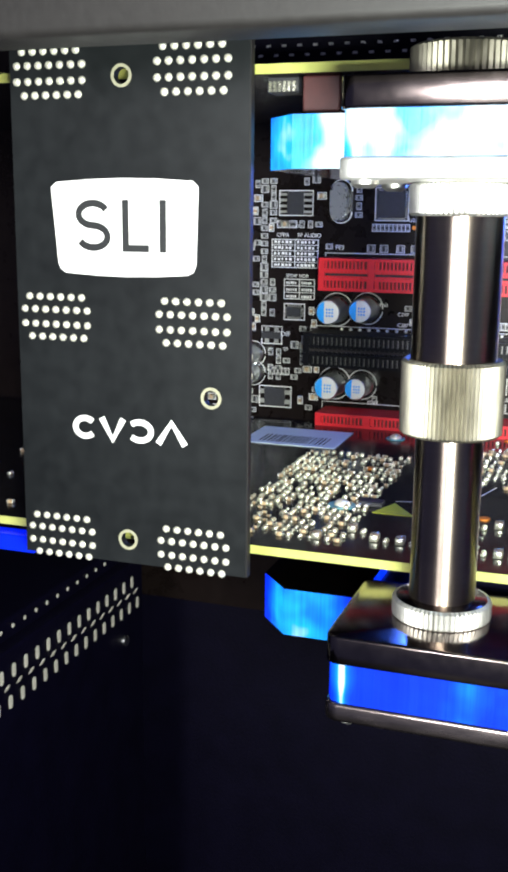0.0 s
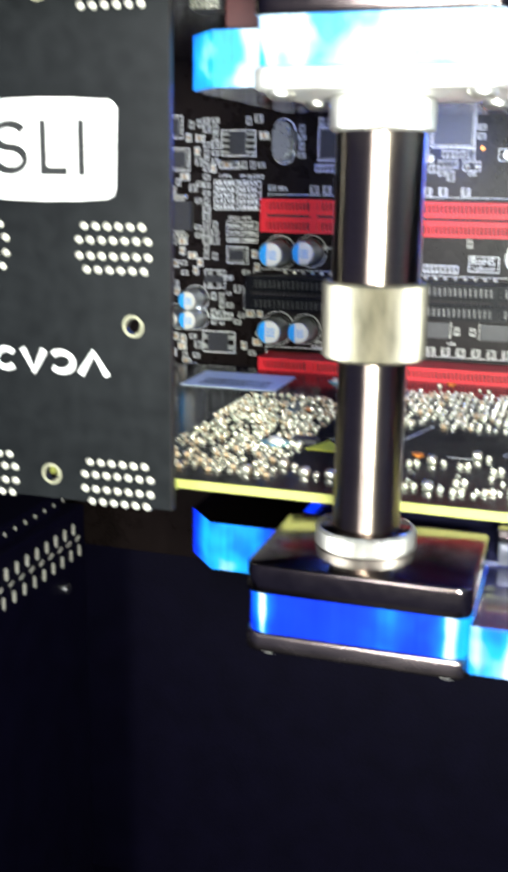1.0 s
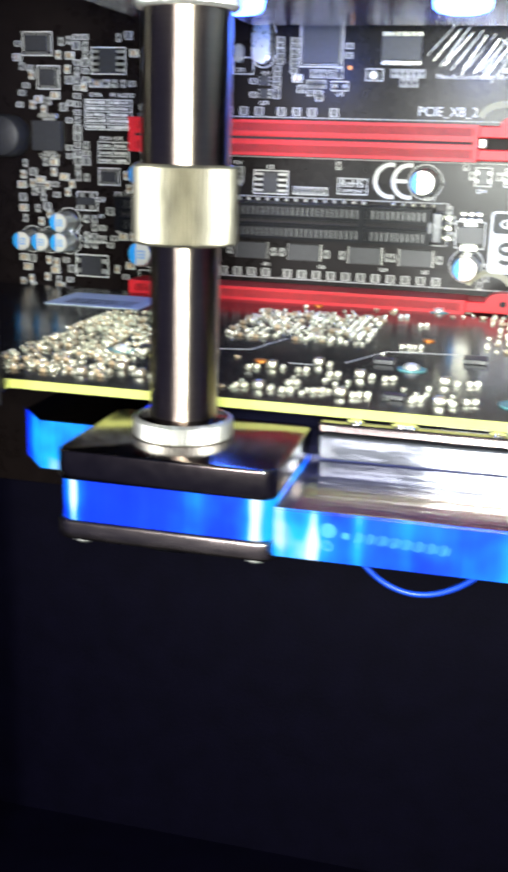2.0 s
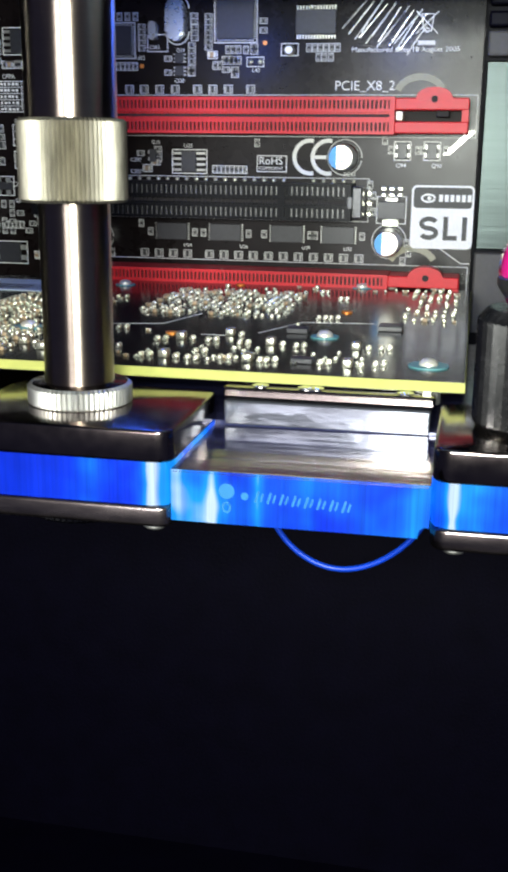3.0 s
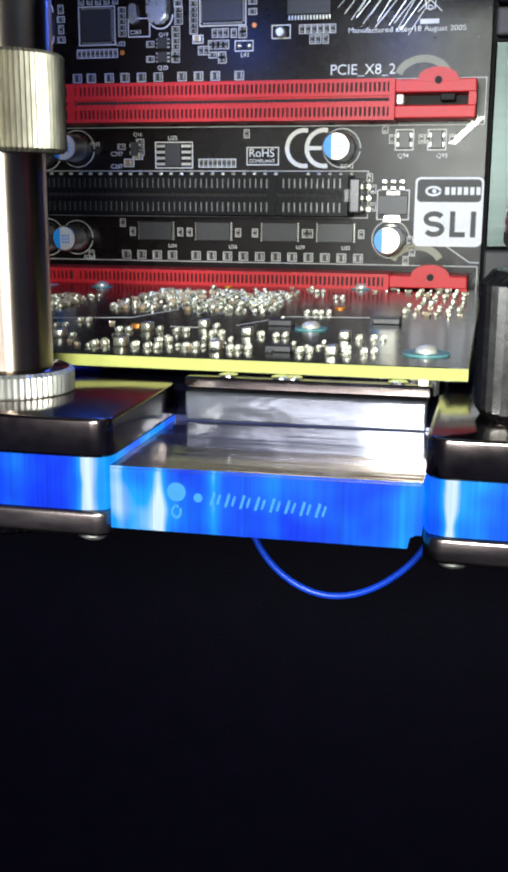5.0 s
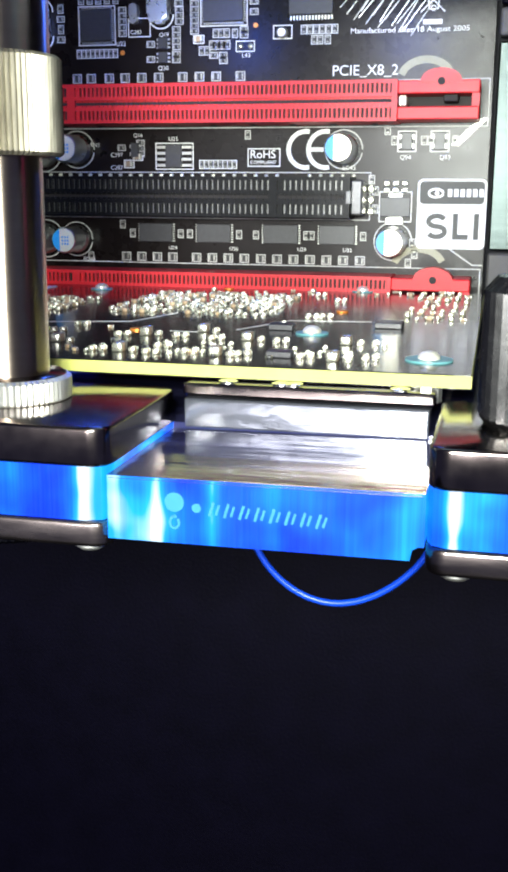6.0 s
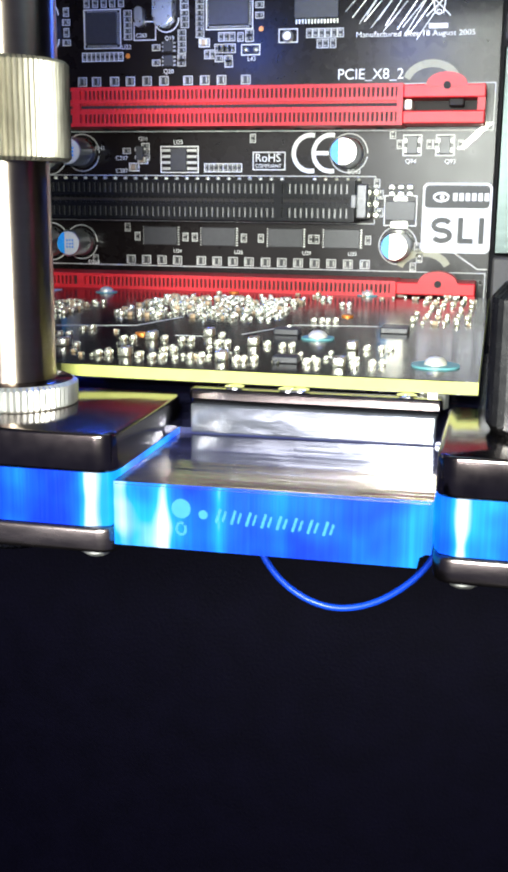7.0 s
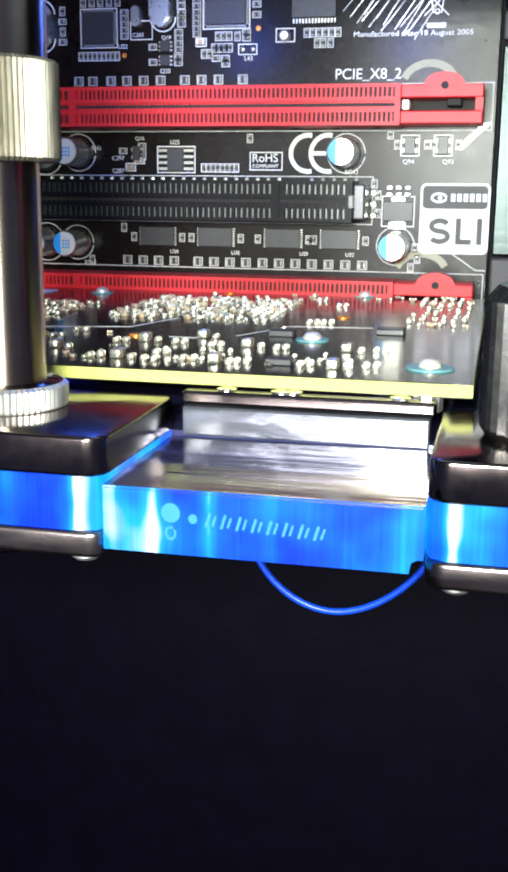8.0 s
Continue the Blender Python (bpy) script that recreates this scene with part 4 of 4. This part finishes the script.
# ---- water blocks with acrylic slabs and nickel terminals ----
def water_block(z, label, acrylic):
    wb = thing("water_block", label, "water block", (0, 0, z), group="water blocks")
    # acrylic body under the card with the chamfered wing; material 1 faces up and down
    bm = bmesh.new()
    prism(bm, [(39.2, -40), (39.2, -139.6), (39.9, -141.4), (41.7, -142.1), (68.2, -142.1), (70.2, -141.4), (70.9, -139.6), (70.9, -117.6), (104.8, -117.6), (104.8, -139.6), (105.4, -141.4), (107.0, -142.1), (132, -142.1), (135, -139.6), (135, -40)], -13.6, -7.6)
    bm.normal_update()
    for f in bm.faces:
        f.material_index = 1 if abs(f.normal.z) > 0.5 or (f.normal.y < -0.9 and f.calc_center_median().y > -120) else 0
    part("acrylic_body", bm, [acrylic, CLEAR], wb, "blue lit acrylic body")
    bm = bmesh.new()
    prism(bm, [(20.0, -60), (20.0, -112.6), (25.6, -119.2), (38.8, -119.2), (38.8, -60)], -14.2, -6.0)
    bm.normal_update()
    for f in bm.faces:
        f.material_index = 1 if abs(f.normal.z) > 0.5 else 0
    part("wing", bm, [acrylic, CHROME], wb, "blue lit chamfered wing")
    bm = bmesh.new()
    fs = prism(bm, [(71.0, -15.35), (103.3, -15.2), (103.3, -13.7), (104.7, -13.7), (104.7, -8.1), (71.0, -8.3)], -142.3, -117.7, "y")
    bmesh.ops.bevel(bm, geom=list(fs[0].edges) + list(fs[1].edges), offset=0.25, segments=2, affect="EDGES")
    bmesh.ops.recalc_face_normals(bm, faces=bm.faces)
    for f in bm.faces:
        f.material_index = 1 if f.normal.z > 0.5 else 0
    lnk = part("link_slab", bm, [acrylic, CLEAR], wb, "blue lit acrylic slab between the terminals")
    # etched mark on the slab: a disc with a drop, a dot and leaning bars
    bm = bmesh.new()
    lathe(bm, [(1.05, -142.4), (1.05, -142.28)], 78.6, n=24, axis="y", base=-10.7)
    part("etched_disc", bm, LOGO_BLUE, lnk, "frosted etched disc")
    bm = bmesh.new()
    stroke(bm, arc(78.6, -12.9, 0.5, 0.65, 60, 400, 14), 0.28, -142.4, -142.28)
    part("etched_drop", bm, LOGO_BLUE, lnk)
    bm = bmesh.new()
    lathe(bm, [(0.5, -142.4), (0.5, -142.28)], 81.0, n=16, axis="y", base=-11.2)
    part("etched_dot", bm, LOGO_BLUE, lnk)
    for i in range(8):
        x = 82.4 + 1.62 * i
        zc = -11.2 - 0.07 * i
        bm = bmesh.new()
        stroke(bm, [(x, zc - 0.75), (x + 0.45, zc + 0.75)], 0.3, -142.36, -142.28)
        part("etched_bar", bm, LOGO_BLUE, lnk)
        bm = bmesh.new()
        stroke(bm, [(x + 0.7, zc - 0.6), (x + 1.05, zc + 0.5)], 0.25, -142.36, -142.28)
        part("etched_bar", bm, LOGO_BLUE, lnk)
    if z < 10:
        bm = bmesh.new()
        box(bm, -60, -24, -117, -113, -6.4, -3.2, 0.3)
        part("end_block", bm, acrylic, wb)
    # pale back wall and black cover behind the slab
    bm = bmesh.new()
    box(bm, 72.4, 103.4, -117.9, -114.5, -8.2, -4.4, 0.3, 2)
    part("back_wall", bm, PALE, wb, "polished clear wall")
    bm = bmesh.new()
    box(bm, 72, 104, -117.0, -60, -4.3, -2.6, 0.4, 2)
    part("cover_plate", bm, CHROME, wb, "black nickel cover plate")
    for x in (77.5, 84.5, 86.0, 99.5):
        bm = bmesh.new()
        lathe(bm, [(1.3, -2.6), (1.3, -2.4), (0.9, -2.3)], x, -114.9, 16)
        part("screw", bm, STEEL, wb, "steel screw")
    bm = bmesh.new()
    lathe(bm, [(1.9, -4.3), (1.9, -2.25)], 102.6, -112.5, 20, knurl=0.15)
    part("standoff", bm, KNURL, wb, "bright metal standoff")
    # terminals
    for x0, x1 in ((38.9, 71.1), (104.75, 136.4)):
        bm = bmesh.new()
        plate(bm, x0, x1, -142.4, -116.5, -7.6, -3.25, 2.2, 0.4)
        tp = part("top_plate", bm, CHROME, wb, "polished black nickel plate", smooth=True)
        bm = bmesh.new()
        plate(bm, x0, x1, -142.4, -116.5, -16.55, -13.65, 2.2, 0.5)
        bp = part("bottom_plate", bm, NICKEL if z < 10 else GLARE_NICKEL, wb, "polished black nickel plate", smooth=True)
        for sx in (x0 + 3.2, x1 - 3.2):
            for sy in (-139.2, -119.6):
                bm = bmesh.new()
                lathe(bm, [(1.9, -16.55), (1.9, -17.1), (1.2, -17.6)], sx, sy, 18)
                part("screw", bm, KNURL, bp, "small domed screw", smooth=True)
        bm = bmesh.new()
        for sx in (x0 + 3.0, x1 - 3.0):
            lathe(bm, [(1.4, -13.65), (1.4, -7.6)], sx, -139.0, 18)
        part("sleeve", bm, STEEL, tp)
    return wb


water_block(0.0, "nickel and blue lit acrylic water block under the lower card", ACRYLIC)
water_block(77.35, "nickel and blue lit acrylic water block under the upper card, torch glare added as glow", GLARE_ACRYLIC)


# ---- link tubes between the terminals ----
def turned(name, profile, x, y, mat, parent, label="", n=48, knurl=0.0, smooth=True):
    bm = bmesh.new()
    lathe(bm, profile, x, y, n, knurl=knurl)
    return part(name, bm, mat, parent, label, smooth=smooth and not knurl)


TX, TY = 53.5, -128.3
tube = thing("link_tube", "dark nickel link tube with a knurled collar between two terminals", "tube")
turned("lower_tube", [(4.95, -1.0), (4.95, 25.4)], TX, TY, TUBE, tube)
turned("upper_tube", [(6.2, 35.5), (6.2, 57.0)], TX, TY, TUBE, tube)
turned("collar", [(7.1, 25.0), (7.5, 25.4), (7.5, 35.6), (7.1, 36.0)], TX, TY, COLLAR, tube, "dull knurled nickel collar", 150, 0.3)
turned("lower_ring", [(7.2, -3.25), (7.5, -3.0), (7.5, -0.7), (7.0, -0.3)], TX, TY, KNURL, tube, "knurled bright ring", 130, 0.22)
# added darker disc: the ring top's dark reflection put in as colour
turned("ring_top", [(6.9, -0.3), (6.6, -0.12)], TX, TY, CHROME, tube, "polished disc darkened for the dark reflection on the ring top")
turned("upper_ring", [(6.9, 56.2), (7.3, 56.6), (7.3, 60.4), (7.0, 60.7)], TX, TY, KNURL, tube, "knurled bright ring", 130, 0.22)

turned("lower_plug", [(7.6, -16.6), (8.3, -16.9), (8.3, -19.0), (7.8, -19.4)], TX, TY, RIB, tube, "dark knurled plug under the terminal", 110, 0.3)

top_fit = thing("hose_fitting", "knurled nickel fitting on the upper terminal", "fitting")
turned("ring", [(7.6, 74.1), (8.0, 74.4), (8.0, 78.6), (7.4, 79.0)], TX, TY, COLLAR, top_fit, "", 110, 0.3)
turned("plug", [(5.6, 79.0), (5.3, 79.25)], TX, TY, CHROME, top_fit, "polished dark plug")

RX = 118.7
right_fit = thing("hose_fitting", "ribbed dark nickel fitting on the second terminal", "fitting")
turned("grip", [(8.9, -3.2), (9.6, -2.2), (9.6, 11.2), (8.3, 12.7)], RX, TY, RIB, right_fit, "deeply ribbed grip", 96, 0.6)
turned("neck", [(5.6, 12.7), (5.7, 13.5), (6.8, 14.6), (7.4, 15.6), (7.4, 16.6), (6.4, 17.2)], RX, TY, RUBBER, right_fit, "black rubber neck")

def wire(name, pts, r, mat, label, category):
    cu = bpy.data.curves.new(name, "CURVE")
    cu.dimensions, cu.bevel_depth, cu.bevel_resolution, cu.resolution_u = "3D", r * MM, 4, 12
    sp = cu.splines.new("NURBS")
    sp.points.add(len(pts) - 1)
    for p, q in zip(sp.points, pts):
        p.co = (*[v * MM for v in q], 1)
    sp.use_endpoint_u, sp.order_u = True, 4
    cu.materials.append(mat)
    tmp = bpy.data.objects.new(name, cu)
    scene.collection.objects.link(tmp)
    me = bpy.data.meshes.new_from_object(tmp.evaluated_get(bpy.context.evaluated_depsgraph_get()))
    bpy.data.objects.remove(tmp)
    me.polygons.foreach_set("use_smooth", [True] * len(me.polygons))
    return tagged(new(name, me), label, category)


wire("hose", [(RX, TY, 15.0), (RX - 1.6, TY, 17.4), (RX - 1.8, TY, 18.8), (RX + 5, TY + 3, 19.8), (RX + 20, TY + 7, 21.0), (RX + 50, TY + 14, 23.0), (RX + 90, TY + 20, 25.0)], 6.0, PINK, "glossy pink coolant hose on the ribbed fitting", "hose")


# ---- blue wire under the slab ----
wire("wire", [(70.4, -75, -12.8), (69.9, -75, -28.3), (70.6, -75, -40.8), (84.8, -75, -50.6), (99.4, -75, -43.0), (105.0, -75, -33.0), (107.2, -75, -12.8)], 0.58, WIRE, "thin blue insulated wire looped under the acrylic slab", "wire")


# ---- bridge board in front of the cards ----
bridge = thing("bridge_board", "black bridge board with white badge plugged across the cards", "bridge board", (0, -124.5, 0))
HOLES = ((-0.9, 77.2), (14.3, 26.9), (-0.9, 1.3))


def drilled_board(bm, x0, x1, z0, z1, thick, holes, r, n=24):
    """An upright board with round holes right through it."""
    loops = [[(x0, z0), (x1, z0), (x1, z1), (x0, z1)]]
    loops += [[(x + r * math.cos(2 * math.pi * i / n), z + r * math.sin(2 * math.pi * i / n)) for i in range(n)] for x, z in holes]
    sheets = []
    for y in (0.0, thick):
        rings = [[bm.verts.new((x, y, z)) for x, z in lp] for lp in loops]
        edges = [bm.edges.new((ring[i], ring[(i + 1) % len(ring)])) for ring in rings for i in range(len(ring))]
        bmesh.ops.triangle_fill(bm, use_beauty=True, edges=edges, normal=(0, -1, 0))
        sheets.append(rings)
    for a, b in zip(*sheets):
        for i in range(len(a)):
            j = (i + 1) % len(a)
            bm.faces.new((a[i], a[j], b[j], b[i]))


bm = bmesh.new()
drilled_board(bm, -20.9, 20.5, -2.9, 82.1, 1.6, HOLES, 1.3)
part("board", bm, BRIDGE, bridge)
bm = bmesh.new()
box(bm, 20.51, 20.7, 0.1, 1.5, -2.85, 82.05)
part("bare_edge", bm, RAIL, bridge, "bare cut edge of the board")
for zc in (0.6, 38.9, 77.9):
    for xc in (-13.7, 11.1):
        bm = bmesh.new()
        box(bm, xc - 6.9, xc + 6.9, 1.7, 8.5, zc - 3.0, zc + 3.0, 0.4, 2)
        part("socket", bm, BLACK_PLASTIC, bridge, "black plastic socket")
bm = bmesh.new()
out = [(-12.9, 61.0), (-13.9, 60.2), (-13.9, 59.6), (-12.9, 48.0), (-12.5, 47.0), (-11.4, 46.35), (-6, 46.05), (-0.7, 45.95), (5, 46.1), (10.2, 46.45), (11.3, 47.0), (11.75, 48.1), (12.15, 59.6), (12.1, 60.3), (11.2, 61.15), (5, 61.5), (-0.6, 61.6), (-6, 61.45)]
prism(bm, out, -0.08, 0.02, "y")
part("badge", bm, INK, bridge, "white printed badge")
bm = bmesh.new()
badge_marks(bm, -9.5, 54.1, 16.2, 7.1, 1.15, -0.14, -0.07)
part("badge_mark", bm, DARK_INK, bridge, "dark strokes on the badge")
# four plain white shapes below
for i, (x0, x1) in enumerate(((-10.9, -6.4), (-5.8, -1.2), (-0.9, 4.0), (4.6, 10.0))):
    z0, z1, m = 18.6, 22.3, (x0 + x1) / 2
    bm = bmesh.new()
    if i % 2 == 0:
        sweep = (42, 318) if i == 0 else (-138, 138)
        stroke(bm, arc(m, (z0 + z1) / 2, (x1 - x0) / 2 - 0.4, (z1 - z0) / 2 - 0.3, *sweep, 20), 1.0, -0.08, 0.02)
    else:
        a, b = (z1, z0) if i == 1 else (z0, z1)
        stroke(bm, [(x0 + 0.3, a), (m, b), (x1 - 0.3, a)], 1.1, -0.08, 0.02)
    part("white_shape", bm, INK, bridge, "plain white printed shape")
# bare rims round the mounting holes
for x, z in HOLES:
    bm = bmesh.new()
    inner = [(x + 1.3 * math.cos(radians(a)), z + 1.3 * math.sin(radians(a))) for a in range(0, 360, 15)]
    outer = [(x + 1.8 * math.cos(radians(a)), z + 1.8 * math.sin(radians(a))) for a in range(0, 360, 15)]
    for i in range(24):
        j = (i + 1) % 24
        prism(bm, [inner[i], outer[i], outer[j], inner[j]], -0.1, -0.01, "y")
    part("hole_rim", bm, RIM, bridge, "bare rim of a mounting hole")
# solder pins of the sockets
bm = bmesh.new()
lathe(bm, [(0.64, 0.0), (0.6, -0.2), (0.4, -0.4), (0.15, -0.46)], n=14, axis="y")
pin = part("solder_pin", bm, PIN, bridge, at=(-19.7, 0, 76.7), smooth=True).data
for zc in (0.6, 38.9, 77.9):
    for xc in (-13.7, 11.1):
        for r, (n, dz) in enumerate(((6, 3.4), (7, 1.25), (7, -1.2), (6, -3.35))):
            for c in range(n):
                place("solder_pin", pin, bridge, "", (xc + (c - (n - 1) / 2) * 1.96 + (0.25 if r == 3 else 0), 0, zc + dz))


# ---- perforated parts ----
# solid pale plates stand in for the light caught at slots and holes
def slot_hole_mesh(h, w):
    bm = bmesh.new()
    fs = prism(bm, rounded(-w / 2, w / 2, -h / 2, h / 2, w * 0.45, 3), -0.06, 0.06, "y")
    me = bpy.data.meshes.new("slot_rim")
    bm.to_mesh(me)
    bm.free()
    me.transform(Matrix.Scale(MM, 4))
    me.materials.append(PIN)
    return me


CX = -45.0
cage = thing("drive_cage", "black steel drive cage with a slotted flange", "drive cage", (0, 0, 0))
bm = bmesh.new()
box(bm, CX - 60, CX, -150, -26, -180, -38, 0.6, 2)
box(bm, CX - 60, CX - 3, -150, -34, -38, -33, 0.6, 2)
part("body", bm, CASE, cage)
dash = slot_hole_mesh(3.2, 1.45)
dot = slot_hole_mesh(1.0, 1.0)
y = -148.0
while y < -29:
    for zz, tilt, off in ((-43.3, 0, 0.0), (-46.8, 28, 1.7), (-50.2, 0, 3.2)):
        ob = place("slot_rim", dash, cage, "", (CX + 0.1, y + off, zz))
        ob.rotation_euler = (radians(tilt), 0, radians(90))
    ob = place("hole_rim", dot, cage, "", (CX - 2.9, y, -35.2))
    ob.rotation_euler = (0, 0, radians(90))
    y += 5.0
bm = bmesh.new()
lathe(bm, [(1.6, 0), (1.5, -0.7), (0.9, -1.1)], n=18, axis="y")
ob = part("screw", bm, STEEL, cage, "steel screw", smooth=True)
ob.matrix_basis = pose((CX + 0.0) * MM, -38 * MM, -58.4 * MM, 0, 0, 90)

# perforated steel above the upper card
top_mesh = thing("perforated_panel", "black perforated steel panel, light at its holes put on as pale marks", "panel", kind="structure")
bm = bmesh.new()
box(bm, -24, 228, -60, -58, 82, 140)
part("sheet", bm, CASE, top_mesh)
# small pale pieces paint the light at the panel's holes
bm = bmesh.new()
rnd = random.Random(8)
for j in range(16):
    for i in range(62):
        x, z = -22 + i * 3.4 + (1.7 if j % 2 else 0), 83 + j * 1.9
        box(bm, x - 0.5, x + 0.5, -60.12, -60, z - 0.25, z + 0.25)
tagged(part("hole_rims", bm, SOLDER, top_mesh), kind="stuff")
